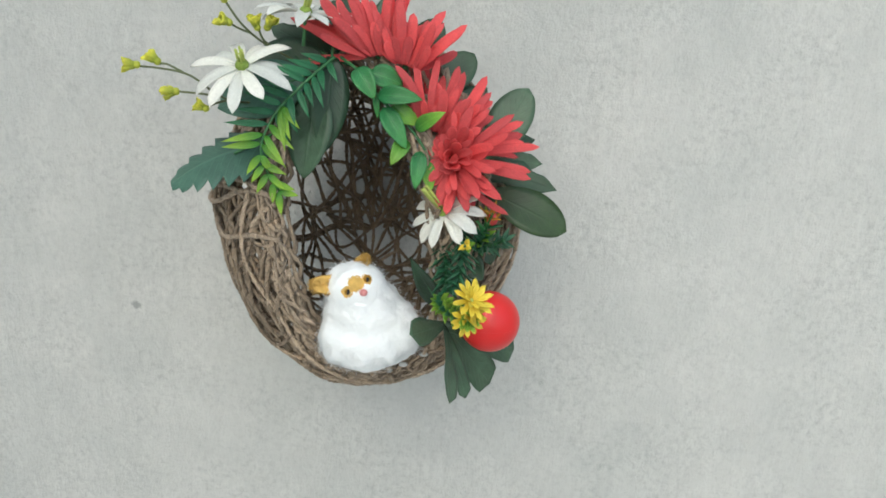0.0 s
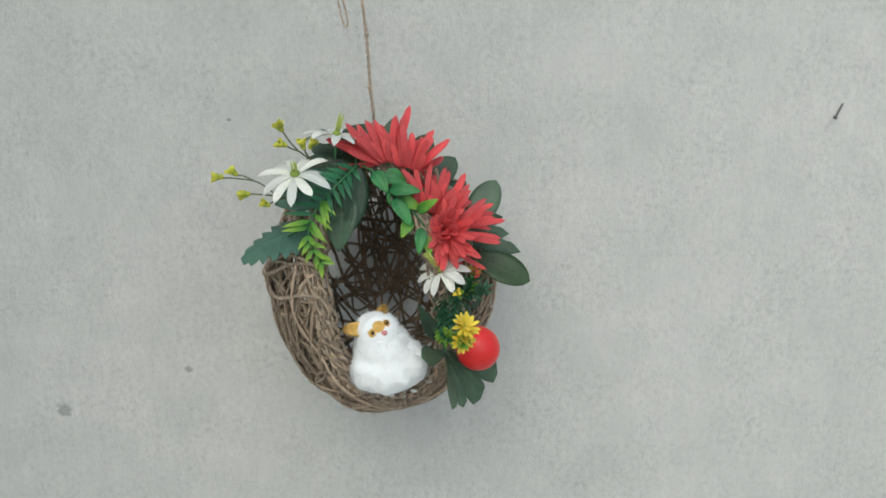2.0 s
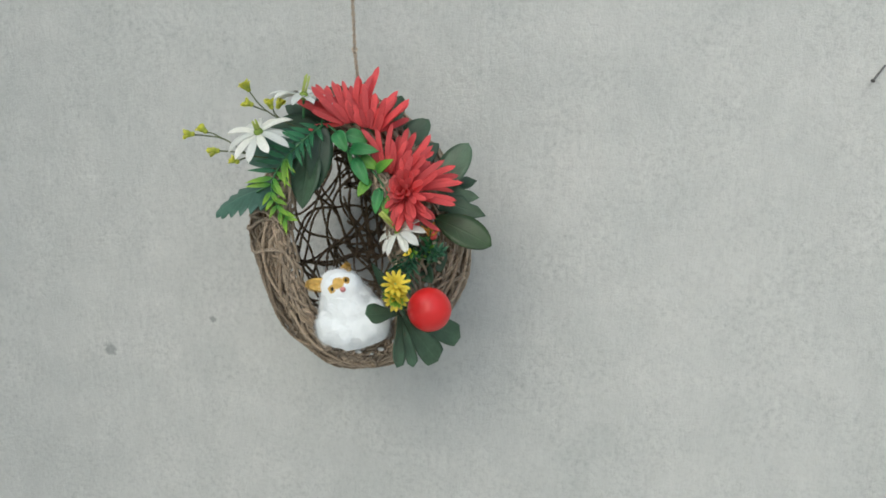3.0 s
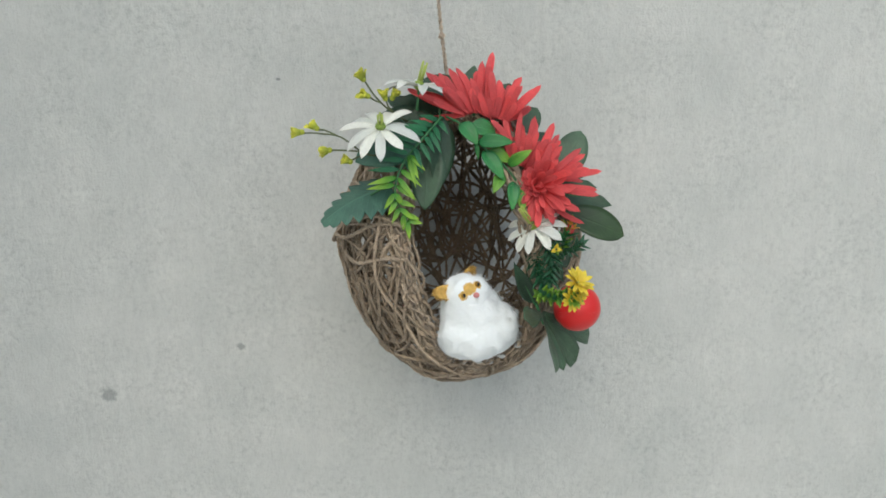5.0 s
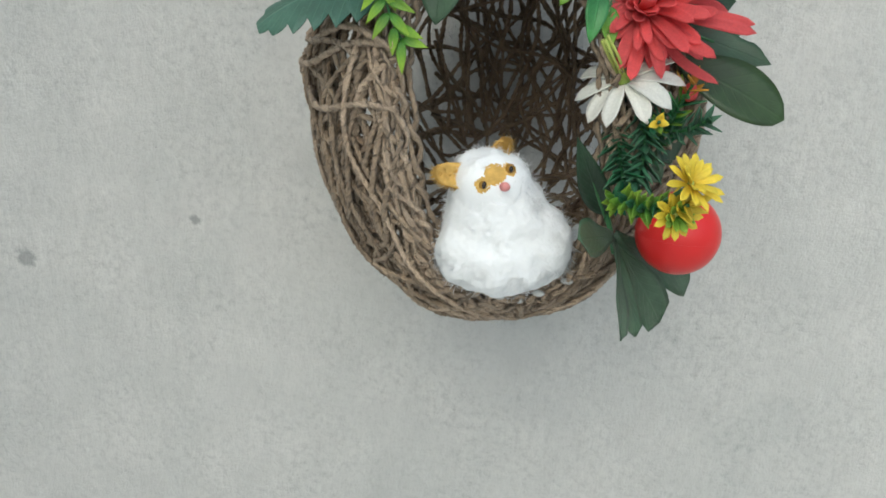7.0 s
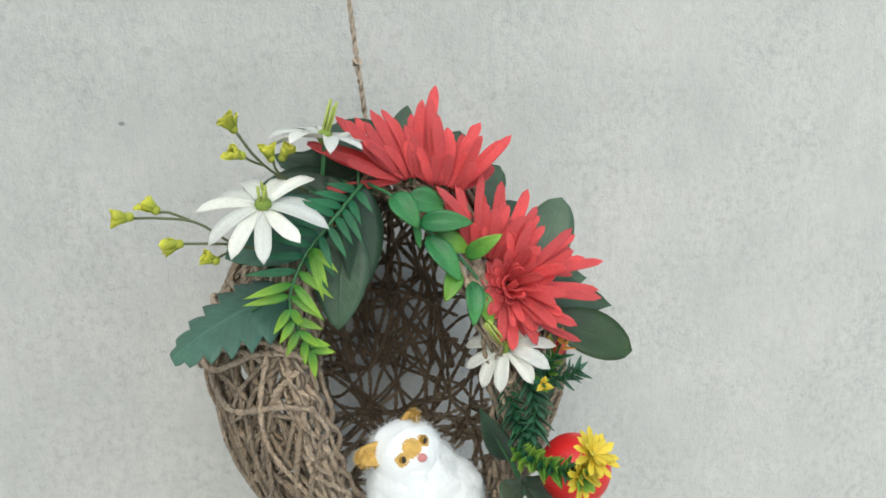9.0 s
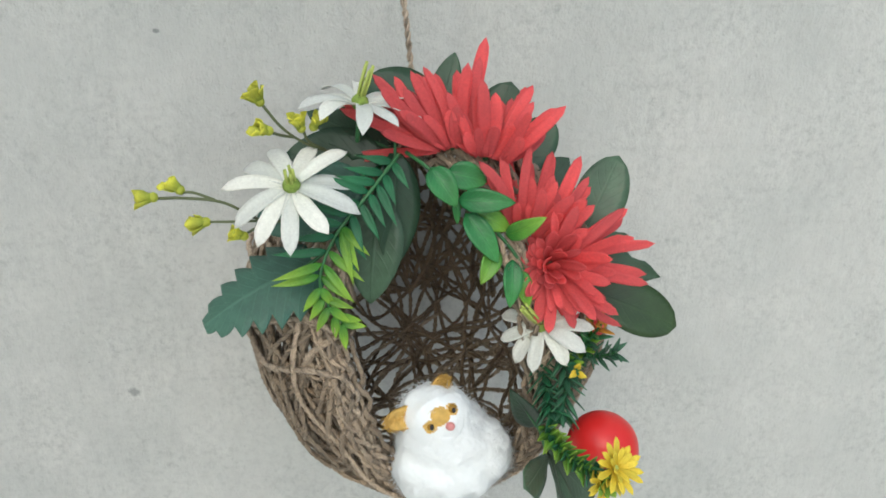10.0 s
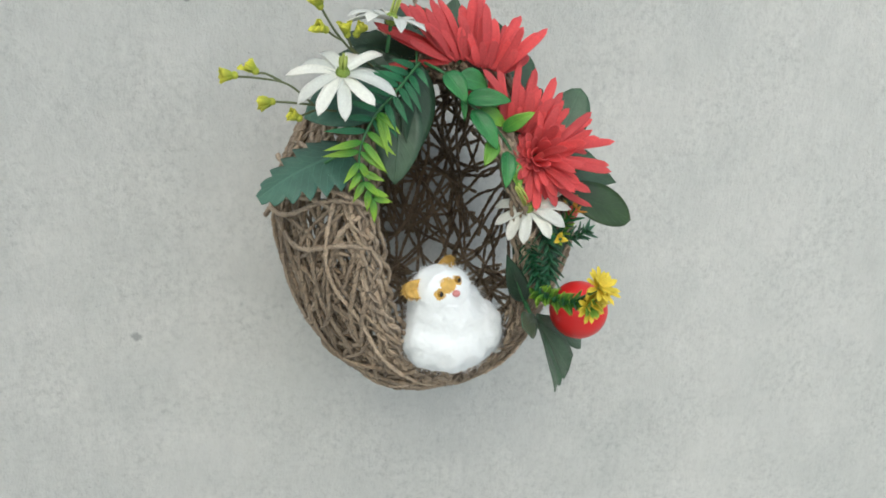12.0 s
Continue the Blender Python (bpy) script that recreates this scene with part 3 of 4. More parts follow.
# ---- the plush toy ----
toy = Shape()
BODY, HEAD = V((-0.056, -0.200, 1.267)), V((-0.0650, -0.212, 1.3045))
blobs = [(BODY, V((0.0325, 0.030, 0.031))), (HEAD, V((0.0225, 0.0180, 0.0182))), (V((-0.032, -0.206, 1.265)), V((0.0165, 0.016, 0.021))),
         (V((-0.079, -0.208, 1.262)), V((0.0140, 0.018, 0.019))), (V((-0.059, -0.218, 1.256)), V((0.028, 0.016, 0.017))),
         (V((-0.060, -0.207, 1.284)), V((0.0290, 0.0215, 0.0265))),
         (V((-0.0305, -0.207, 1.2730)), V((0.0120, 0.0140, 0.0165)))]
PATCH, EYE_L, EYE_R, SNOUT = V((-0.0620, -0.2290, 1.3125)), V((-0.0680, -0.2280, 1.3055)), V((-0.0545, -0.2250, 1.3150)), V((-0.0562, -0.2300, 1.3060))


def n_at(p):
    """The lie of the fur at p: away from the nearest blob's middle."""
    total = V((0, -0.2, 0.25))
    for c, r in blobs:
        d = V([(p[k] - c[k]) / r[k] for k in range(3)])
        total += d * math.exp(-1.6 * (d.length - 1))
    return total


def soft_body(rings, segs):
    """One soft skin over all the blobs, found along rays from the middle, with the tufts' unevenness."""
    mid = V((-0.0585, -0.206, 1.279))
    cs, rs = np.array([list(c) for c, r in blobs]), np.array([list(r) for c, r in blobs])
    th, ph = np.meshgrid(np.pi * np.arange(rings + 1) / rings, 2 * np.pi * np.arange(segs) / segs, indexing="ij")
    way = np.stack([np.sin(th) * np.cos(ph), np.sin(th) * np.sin(ph), np.cos(th)], -1).reshape(-1, 3)
    lo, hi = np.zeros(len(way)), np.full(len(way), 0.09)
    for _ in range(18):
        t = (lo + hi) / 2
        p = np.array(list(mid)) + way * t[:, None]
        q = (np.linalg.norm((p[:, None, :] - cs) / rs, axis=2) - 1) * rs.mean(axis=1)
        inside = np.exp(-380 * q).sum(axis=1) > 1
        lo, hi = np.where(inside, t, lo), np.where(inside, hi, t)
    verts = []
    for w, t in zip(way, lo):
        p = mid + V(w) * float(t)
        face = min((p - PATCH).length, (p - EYE_L).length, (p - EYE_R).length, (p - SNOUT).length) < 0.011
        tuft = 0 if face else 0.0024 * noise.noise(p * 95) + 0.0006 * noise.noise(p * 330)
        verts.append(p + V(w) * tuft)
    for i in range(rings):
        for k in range(segs):
            a, b = i * segs + k, i * segs + (k + 1) % segs
            f = (a, a + segs, b + segs, b)
            m = sum((verts[j] for j in f), V()) / 4
            tan = (m - EYE_L).length < 0.0046 or (m - PATCH).length < 0.0062 or (m - EYE_R).length < 0.0042
            toy.f.append(f)
            toy.slot.append(1 if tan else 0)
    toy.v += [tuple(p) for p in verts]
    toy.uv += [(0.5, 0.5)] * len(verts)


soft_body(116, 168)
LAY = [(0.0, 0.0, 0.0)] * len(toy.v)


def hair(p, d, length, width, slot):
    bend = V((rnd.gauss(0, 1), rnd.gauss(0, 1), rnd.gauss(0, 1) - 0.8)) * 0.3
    q = p + d * length * 0.5
    t = p + (d + bend).normalized() * length
    tube(toy, [p, q, t], [width, width * 0.75, width * 0.15], 3, slot=slot)
    LAY.extend([tuple((n_at(p)).normalized())] * 9)


for c, r in blobs:
    area = r.x * r.z / (0.035 * 0.031)
    for i in range(int(4200 * max(0.34, area))):
        n = V((rnd.gauss(0, 1), rnd.gauss(0, 1), rnd.gauss(0, 1))).normalized()
        if n.y > 0.5 or n.z < -0.62:
            continue
        p = c + V((n.x * r.x, n.y * r.y, n.z * r.z)) * 0.97
        if any(o is not c and sum(((p[k] - o[k]) / q[k]) ** 2 for k in range(3)) < 0.62 for o, q in blobs):
            continue
        slot, length = 0, rnd.uniform(0.003, 0.0085)
        if c is HEAD:
            length *= 0.75
            if min((p - EYE_L).length, (p - EYE_R).length, (p - SNOUT).length) < 0.005:
                continue
            if (p - PATCH).length < 0.0062 or (p - EYE_L).length < 0.0046:
                slot, length = 1, 0.0036
            elif n.y < -0.6:
                length *= 0.8
        d = (n * 0.75 + V((rnd.gauss(0, 0.45), rnd.gauss(0, 0.4), rnd.gauss(0, 0.45) - 0.45))).normalized()
        hair(p, d, length, rnd.uniform(0.00012, 0.00024), slot)
for at, r in ((EYE_L, 0.0033), (EYE_R, 0.0028)):
    ball_shape(toy, at + V((0, 0.0006, 0)), r, 8, 12, 2)
    ball_shape(toy, at + V((0.0006, -0.0020, 0.0003)), (r * 0.42, r * 0.5, r * 0.66), 8, 10, 3)
ball_shape(toy, SNOUT, (0.0030, 0.0028, 0.0026), 8, 12, 4)


def ear_outline(u):
    return (1 - 0.3 * u) * math.sqrt(max(0.0, 1 - max(0.0, (u - 0.6) / 0.4) ** 2.2))


for base, tip, up, w in (((-0.0825, -0.218, 1.3065), (-0.0955, -0.228, 1.3095), (0.25, -0.9, 0.3), 0.0150), ((-0.063, -0.207, 1.317), (-0.0575, -0.207, 1.3275), (0, -1, 0.2), 0.012)):
    blade(toy, base, tip, up, w, ear_outline, fold=0.3, thick=0.003, rows=8, cols=6, slot=1)
    LAY.extend([(0.0, 0.0, 0.0)] * (len(toy.v) - len(LAY)))
    b, t = V(base), V(tip)
    across = (t - b).cross(V(up)).normalized()
    for i in range(520):
        u = rnd.random()
        p = b.lerp(t, u) + across * rnd.uniform(-0.5, 0.5) * w * ear_outline(u) - V((0, 0.001, 0))
        hair(p, ((t - b).normalized() * 0.8 + V((rnd.gauss(0, 0.4), -0.6, rnd.gauss(0, 0.4)))).normalized(), 0.0036, 0.0002, 1)
LAY.extend([(0.0, 0.0, 0.0)] * (len(toy.v) - len(LAY)))
plush = tagged(part("plush_toy", toy, [FUR, FUR_TAN, EYE_AMBER, EYE_DARK, NOSE]), "fluffy white plush toy with tan ears sitting in the basket", "toy")
plush.data.normals_split_custom_set_from_vertices(LAY)


# ---- flowers ----
rnd.seed(23)


def red_flower(at, start, end, r, layers, label, long_way=90.0, taper=0.0, back=0.45, row=(0, 0, 0)):
    """Narrow cloth petals fan from the angle start to end; each layer is (petals, lift, length, inset). They are longest towards long_way; row spreads their feet along the edge."""
    at = V(at)
    side, up = V((1, 0, 0)), V((0, back, 1)).normalized()
    ahead = side.cross(up)
    t = thing("red_flower", at, label, "flower", "red flowers on the basket")
    for m, lift, k, inset in layers:
        for i in range(m):
            f = (i + 0.5) / m
            deg = start + (inset + (abs(end - start) - 2 * inset) * f) * (1 if end > start else -1) + rnd.gauss(0, 6)
            th, ph = radians(deg), radians(lift + rnd.gauss(0, 11 if lift < 50 else 17))
            out = side * math.cos(th) + up * math.sin(th)
            foot = at + V(row) * (f - 0.5 + rnd.gauss(0, 0.08))
            d = out * math.cos(ph) + ahead * math.sin(ph)
            face = ahead * math.cos(ph) - out * math.sin(ph)
            length = r * k * rnd.uniform(0.72, 1.12) * (1 - taper * (1 - math.cos(th - radians(long_way))) / 2)
            s = Shape()
            blade(s, foot + out * 0.003 - ahead * 0.002, foot + d * length, face, 0.0064 * rnd.uniform(0.78, 1.25), red_petal, arch=rnd.uniform(-0.05, 0.08), fold=rnd.uniform(0.05, 0.4),
                  droop=rnd.uniform(-0.06, 0.10), rows=13, cols=4, thick=0.0006, sway=rnd.gauss(0, 0.04), ripple=0.02)
            part("petal", s, RED, t)
    s = Shape()
    tube(s, smooth_line([at + V((0, 0.022, -0.004)), at + V((0, 0.012, 0)), at + V((0, 0.008, 0))], 0.004), 0.0018, 7)
    part("stem", s, STEM, t)
    s = Shape()
    ball_shape(s, at + V((0, 0.010, 0.004)), 0.0034, 8, 12)
    part("flower_heart", s, RED, t)
    return t


def white_daisy(at, normal, r, count, spread, spin, label, stamen=0.014, lean=(0, 0, 0), skip=()):
    at = V(at)
    n, a, b = axes(normal, spin)
    t = thing("white_daisy", at, label, "flower", "white daisies on the basket")
    for i in range(count):
        if i in skip:
            continue
        w = 2 * math.pi * i / count + rnd.gauss(0, 0.06)
        th = radians(spread + rnd.gauss(0, 5))
        outer = a * math.cos(w) + b * math.sin(w)
        d = n * math.cos(th) + outer * math.sin(th)
        up = n * math.sin(th) - outer * math.cos(th)
        s = Shape()
        blade(s, at + outer * 0.003, at + d * r * rnd.uniform(0.9, 1.06), up, 0.0092 * rnd.uniform(0.82, 1.12), daisy_petal, arch=rnd.uniform(0.03, 0.10), fold=rnd.uniform(0.2, 0.5), droop=rnd.uniform(0.02, 0.24), sway=rnd.gauss(0, 0.04), rows=9, cols=4, thick=0.0005)
        part("petal", s, WHITE, t)
    s = Shape()
    ball_shape(s, at + n * 0.001, 0.0048, 8, 12)
    heart = part("flower_heart", s, DISC, t, "green domed heart")
    for i in range(5):
        w = 2 * math.pi * i / 5
        o = (a * math.cos(w) + b * math.sin(w)) * 0.0016
        s = Shape()
        bend = V(lean)
        tube(s, [at + o + n * 0.003, at + o * 1.4 + n * (stamen * 0.6) + bend * 0.5, at + o * 1.3 + n * stamen * rnd.uniform(0.9, 1.15) + bend], [0.0009, 0.0008, 0.0009], 6)
        part("stamen", s, STAMEN, heart)
    s = Shape()
    tube(s, smooth_line([at - n * 0.022, at - n * 0.010, at], 0.003), 0.0014, 6)
    part("stem", s, STEM, t)
    return t


red_flower((-0.052, -0.205, 1.471), 172, 72, 0.058, [(9, -6, 1.06, -2), (9, 6, 0.98, 4), (7, 18, 0.80, 10), (5, 34, 0.56, 20)], "red cloth flower with narrow petals on the basket's top edge", row=(0.014, 0, -0.002))
red_flower((-0.033, -0.207, 1.465), 136, 28, 0.047, [(9, -6, 1.06, 4), (8, 7, 0.94, 6), (7, 20, 0.78, 8), (5, 34, 0.54, 14)], "red cloth flower with narrow petals between two others", 55.0, 0.3, row=(0.016, 0, -0.006))
red_flower((-0.011, -0.212, 1.421), 136, 26, 0.052, [(9, -6, 1.06, 2), (8, 7, 0.96, 4), (7, 18, 0.78, 8), (5, 32, 0.54, 14)], "red cloth flower spread upward above the lowest one", 70.0, 0.1, row=(0.014, 0, -0.010))
red_flower((0.004, -0.215, 1.404), 178, -178, 0.057, [(22, -12, 1.0, 0), (19, 4, 0.98, 4), (16, 20, 0.84, 4), (14, 36, 0.66, 4), (10, 54, 0.54, 4), (5, 74, 0.42, 4)], "full red cloth flower above a white daisy", 2.0, 0.66, 0.3)
white_daisy((-0.137, -0.236, 1.463), (0.02, -0.60, 0.80), 0.0360, 11, 95, 0.15, "open white daisy with green heart beside the fern sprig")
white_daisy((-0.1020, -0.203, 1.498), (0.12, -0.15, 0.97), 0.0360, 10, 88, 0.35, "white daisy seen from its side beside a red flower", 0.018, (0.004, 0, 0.002))
white_daisy((-0.0005, -0.217, 1.3665), (-0.42, -0.60, 0.68), 0.0310, 11, 97, 0.25, "white daisy with long stamens under the lowest red flower", 0.024, (-0.003, 0, 0.003))


# ---- single leaves ----
def leaf(base, tip, up, width, outline, mat, label, stalk=None, **shape_args):
    t = thing("leaf", base, label, "leaf")
    s = Shape()
    blade(s, base, tip, up, width, outline, rows=shape_args.pop("rows", 14), cols=shape_args.pop("cols", 6), **shape_args)
    part("leaf_blade", s, mat, t)
    s = Shape()
    b, d = V(base), (V(tip) - V(base)).normalized()
    u = V(up).normalized()
    end = V(stalk) if stalk else b - d * 0.014 + V((0, 0.008, 0))
    tube(s, smooth_line([end, b - d * 0.004, b + d * (V(tip) - b).length * 0.45 - u * 0.0006], 0.004), 0.0009, 6)
    part("midrib", s, STEM, t)
    return t


DARK = "dark green cloth leaf tucked behind the red flowers"
leaf((0.028, -0.172, 1.396), (0.058, -0.149, 1.450), (-0.15, -0.95, 0.25), 0.033, blunt, GREY_LEAF, "broad grey-green cloth leaf behind the red flowers", arch=0.03, fold=0.12)
leaf((0.030, -0.188, 1.376), (0.0905, -0.195, 1.350), (0.15, -0.85, 0.5), 0.033, blunt, OLIVE_LEAF, "glossy olive-green oval leaf under the red flowers", arch=0.05, fold=0.14)
leaf((0.022, -0.160, 1.402), (0.066, -0.143, 1.410), (0, -0.95, 0.3), 0.026, lobed(3, 0.3), DARK_LEAF, DARK, fold=0.2, ripple=0.03)
leaf((0.024, -0.172, 1.394), (0.082, -0.184, 1.380), (0, -0.9, 0.45), 0.026, lobed(3, 0.3), DARK_LEAF, DARK, fold=0.2, ripple=0.03, droop=0.08)
leaf((0.024, -0.166, 1.398), (0.072, -0.160, 1.394), (0, -0.9, 0.45), 0.024, lobed(3, 0.25), GREY_LEAF, DARK, fold=0.2, ripple=0.03)
leaf((-0.034, -0.172, 1.455), (-0.013, -0.152, 1.499), (-0.3, -0.92, 0.3), 0.030, blunt, DARK_LEAF, DARK, fold=0.1)
leaf((-0.020, -0.168, 1.440), (0.015, -0.146, 1.474), (-0.2, -0.95, 0.3), 0.030, blunt, DARK_LEAF, DARK, fold=0.1)
leaf((-0.006, -0.168, 1.425), (0.026, -0.148, 1.449), (-0.1, -0.95, 0.3), 0.028, oval, DARK_LEAF, DARK, fold=0.1)
leaf((-0.058, -0.168, 1.484), (-0.047, -0.152, 1.517), (0, -0.9, 0.4), 0.018, oval, DARK_LEAF, DARK, fold=0.1)
leaf((-0.056, -0.180, 1.478), (-0.101, -0.158, 1.504), (0.1, -0.75, 0.65), 0.042, blunt, DARK_LEAF, "dark green cloth leaf between a daisy and the cord", fold=0.15)
leaf((-0.060, -0.164, 1.484), (-0.094, -0.140, 1.501), (0.1, -0.6, 0.8), 0.034, blunt, DARK_LEAF, "dark green cloth leaf lying on the basket's top", fold=-0.12)
leaf((-0.084, -0.190, 1.468), (-0.134, -0.178, 1.489), (0.1, -0.85, 0.5), 0.032, lobed(4, 0.25), DARK_LEAF, "dark green cloth leaf under the white daisies", fold=0.12)
leaf((-0.092, -0.194, 1.466), (-0.146, -0.190, 1.468), (0.0, -0.9, 0.45), 0.032, oval, DARK_LEAF, "dark green cloth leaf behind a white daisy", fold=0.12)
leaf((-0.104, -0.200, 1.456), (-0.163, -0.214, 1.432), (0, -0.9, 0.4), 0.042, oval, TEAL_LEAF, "blue-green cloth leaf under a white daisy", fold=0.12)
leaf((-0.094, -0.204, 1.446), (-0.101, -0.220, 1.386), (-0.15, -0.97, 0.1), 0.034, oval, GREY_LEAF, "broad dark leaf hanging over the opening's edge", arch=0.05, fold=0.14)
leaf((-0.084, -0.202, 1.470), (-0.088, -0.214, 1.404), (0.35, -0.93, 0.05), 0.028, oval, DARK_LEAF, "narrow dark leaf hanging into the opening", arch=0.04, fold=0.2)
shoulder_leaf = thing("lobed_leaf", (-0.136, -0.212, 1.408), "blue-green lobed cloth leaf lying on the basket's shoulder", "leaf")
s = Shape()
blade(s, (-0.132, -0.210, 1.408), (-0.196, -0.228, 1.381), (-0.22, -0.58, 0.78), 0.058, toothed, arch=0.07, fold=-0.20, droop=0.05, rows=66, cols=8, thick=0.0006, ripple=0.008)
part("leaf_blade", s, TEAL_LEAF, shoulder_leaf)
s = Shape()
tube(s, smooth_line([(-0.112, -0.200, 1.425), (-0.128, -0.212, 1.414), (-0.150, -0.222, 1.402)], 0.003), 0.0011, 6)
part("stem", s, STEM, shoulder_leaf)
leaf((0.004, -0.192, 1.352), (0.002, -0.205, 1.290), (-0.3, -0.95, 0.0), 0.020, pointed, DARK_LEAF, "narrow dark leaf along the opening's edge", fold=0.25)
leaf((0.000, -0.215, 1.292), (-0.022, -0.240, 1.338), (-0.2, -0.95, 0.1), 0.018, pointed, DARK_LEAF, "narrow dark leaf standing beside the plush toy", fold=0.3)
leaf((0.025, -0.180, 1.352), (0.036, -0.186, 1.318), (0.2, -0.95, 0.1), 0.024, oval, DARK_LEAF, "small dark leaf on the basket's flank", fold=0.2)
leaf((0.012, -0.190, 1.330), (0.030, -0.200, 1.310), (0.1, -0.95, 0.1), 0.020, oval, DARK_LEAF, "small dark leaf behind the red ball", fold=0.2)

# the parted leaf under the ball
palm = thing("parted_leaf", (0.004, -0.222, 1.283), "dark green parted cloth leaf hanging under the red ball", "leaf")
for tip, w, up in (((-0.015, -0.276, 1.296), 0.020, (0.35, -0.8, 0.5)), ((0.014, -0.270, 1.243), 0.019, (0.80, -0.50, -0.05)), ((0.024, -0.250, 1.237), 0.014, (0.75, -0.60, 0)),
                   ((0.042, -0.220, 1.233), 0.027, (0.70, -0.65, 0.1)), ((0.061, -0.195, 1.252), 0.026, (0.60, -0.70, 0.3))):
    s = Shape()
    blade(s, (0.004, -0.234, 1.286), tip, up, w, spatula, fold=0.18, droop=0.06, ripple=0.03, rows=12, cols=6)
    part("lobe", s, GREY_LEAF, palm)
s = Shape()
tube(s, smooth_line([(-0.004, -0.196, 1.300), (0.002, -0.214, 1.290), (0.006, -0.232, 1.276)], 0.003), 0.0016, 7)
part("stem", s, STEM, palm)


# ---- sprigs ----
def fern_sprig():
    t = thing("fern_sprig", (-0.086, -0.196, 1.470), "dark green plastic fern sprig with lime lower leaflets", "sprig")
    line = smooth_line([(-0.082, -0.204, 1.470), (-0.099, -0.222, 1.453), (-0.117, -0.230, 1.433), (-0.1265, -0.235, 1.411), (-0.124, -0.231, 1.392), (-0.117, -0.226, 1.377)], 0.0012)
    s = Shape()
    tube(s, line, [0.0013 - 0.0006 * i / len(line) for i in range(len(line))], 7)
    part("stem", s, STEM, t)
    n = 16
    for i in range(n):
        f = 0.06 + 0.94 * i / (n - 1)
        k = min(len(line) - 2, int(f * (len(line) - 1)))
        p, d = line[k], (line[min(k + 2, len(line) - 1)] - line[max(k - 2, 0)]).normalized()
        face = V((0.05, -0.97, 0.22))
        side = d.cross(face).normalized()
        for sgn in (-1, 1):
            ang = radians(rnd.uniform(54, 74)) if f < 0.72 else radians(rnd.uniform(20, 48))
            lift = rnd.uniform(0.15, 0.5)
            dd = (d * math.cos(ang) + side * sgn * math.sin(ang) + face * lift).normalized()
            length = (0.0250 if f < 0.5 else 0.027 if f < 0.72 else 0.017) * rnd.uniform(0.85, 1.1) * (0.7 + 0.3 * min(1, f / 0.2))
            light = f > 0.50 and (sgn < 0 or f > 0.6)
            s = Shape()
            blade(s, p, p + dd * length, face, 0.0060 if light else 0.0056, pointed, arch=0.05, fold=0.35, droop=rnd.uniform(0, 0.15), rows=7, cols=4, thick=0.0006)
            part("leaflet", s, FERN_LIGHT if light else FERN_DARK, t)
    for q in ((-0.105, -0.240, 1.416), (-0.099, -0.238, 1.424), (-0.108, -0.243, 1.409)):
        s = Shape()
        blade(s, line[len(line) // 2 - 6], q, (0, -1, 0.3), 0.006, pointed, arch=0.08, fold=0.4, rows=7, cols=4, thick=0.0006)
        part("leaflet", s, FERN_LIGHT, t)
    return t


fern_sprig()

sprig = thing("leafy_sprig", (-0.076, -0.204, 1.468), "plastic sprig with glossy bright green leaves along the opening", "sprig")
sline = smooth_line([(-0.078, -0.200, 1.470), (-0.064, -0.212, 1.462), (-0.048, -0.214, 1.444), (-0.030, -0.214, 1.428), (-0.016, -0.214, 1.410), (-0.008, -0.216, 1.392)], 0.002)
s = Shape()
tube(s, sline, 0.0011, 7)
part("stem", s, STEM, sprig)
for base, tip, w, lime in (((-0.065, -0.212, 1.464), (-0.051, -0.222, 1.4445), 0.0165, 0), ((-0.056, -0.211, 1.461), (-0.033, -0.209, 1.454), 0.017, 0),
                           ((-0.050, -0.215, 1.446), (-0.0185, -0.221, 1.4455), 0.0145, 0), ((-0.046, -0.215, 1.438), (-0.028, -0.226, 1.412), 0.0150, 0),
                           ((-0.0225, -0.215, 1.424), (-0.0025, -0.226, 1.438), 0.0115, 1), ((-0.041, -0.213, 1.438), (-0.020, -0.214, 1.427), 0.0140, 1),
                           ((-0.029, -0.216, 1.417), (-0.038, -0.230, 1.401), 0.0125, 1), ((-0.019, -0.215, 1.409), (-0.021, -0.227, 1.384), 0.0125, 0),
                           ((-0.015, -0.214, 1.402), (-0.010, -0.224, 1.382), 0.0110, 1), ((-0.052, -0.210, 1.448), (-0.050, -0.212, 1.430), 0.0050, 0)):
    s = Shape()
    blade(s, base, tip, (0.1, -0.9, 0.35), w, ovate, arch=0.10, fold=0.35, droop=0.05, rows=10, cols=6, thick=0.0007)
    part("leaf_blade", s, SPRIG_LIME if lime else SPRIG_LEAF, sprig)


def bud_sprig(stems, buds, label):
    t = thing("bud_sprig", stems[0][0], label, "sprig")
    for pts in stems:
        s = Shape()
        tube(s, smooth_line(pts, 0.002), 0.0008, 6)
        part("stem", s, STEM_OLIVE, t)
    for at, d in buds:
        at, d = V(at), V(d).normalized()
        n, a, b = axes(d, rnd.uniform(0, 3))
        s = Shape()
        ball_shape(s, at - n * 0.001, 0.0026, 7, 9)
        bud = part("bud", s, BUD, t)
        for i in range(7):
            w = 2 * math.pi * i / 7 + rnd.gauss(0, 0.25)
            o = a * math.cos(w) + b * math.sin(w)
            s = Shape()
            blade(s, at - n * 0.002 + o * 0.0012, at + n * rnd.uniform(0.005, 0.009) + o * rnd.uniform(0.002, 0.007), n * 0.3 - o, 0.0058, spatula, fold=0.5, ripple=0.10, rows=6, cols=4, thick=0.0006)
            part("petal", s, BUD, bud)
    return t


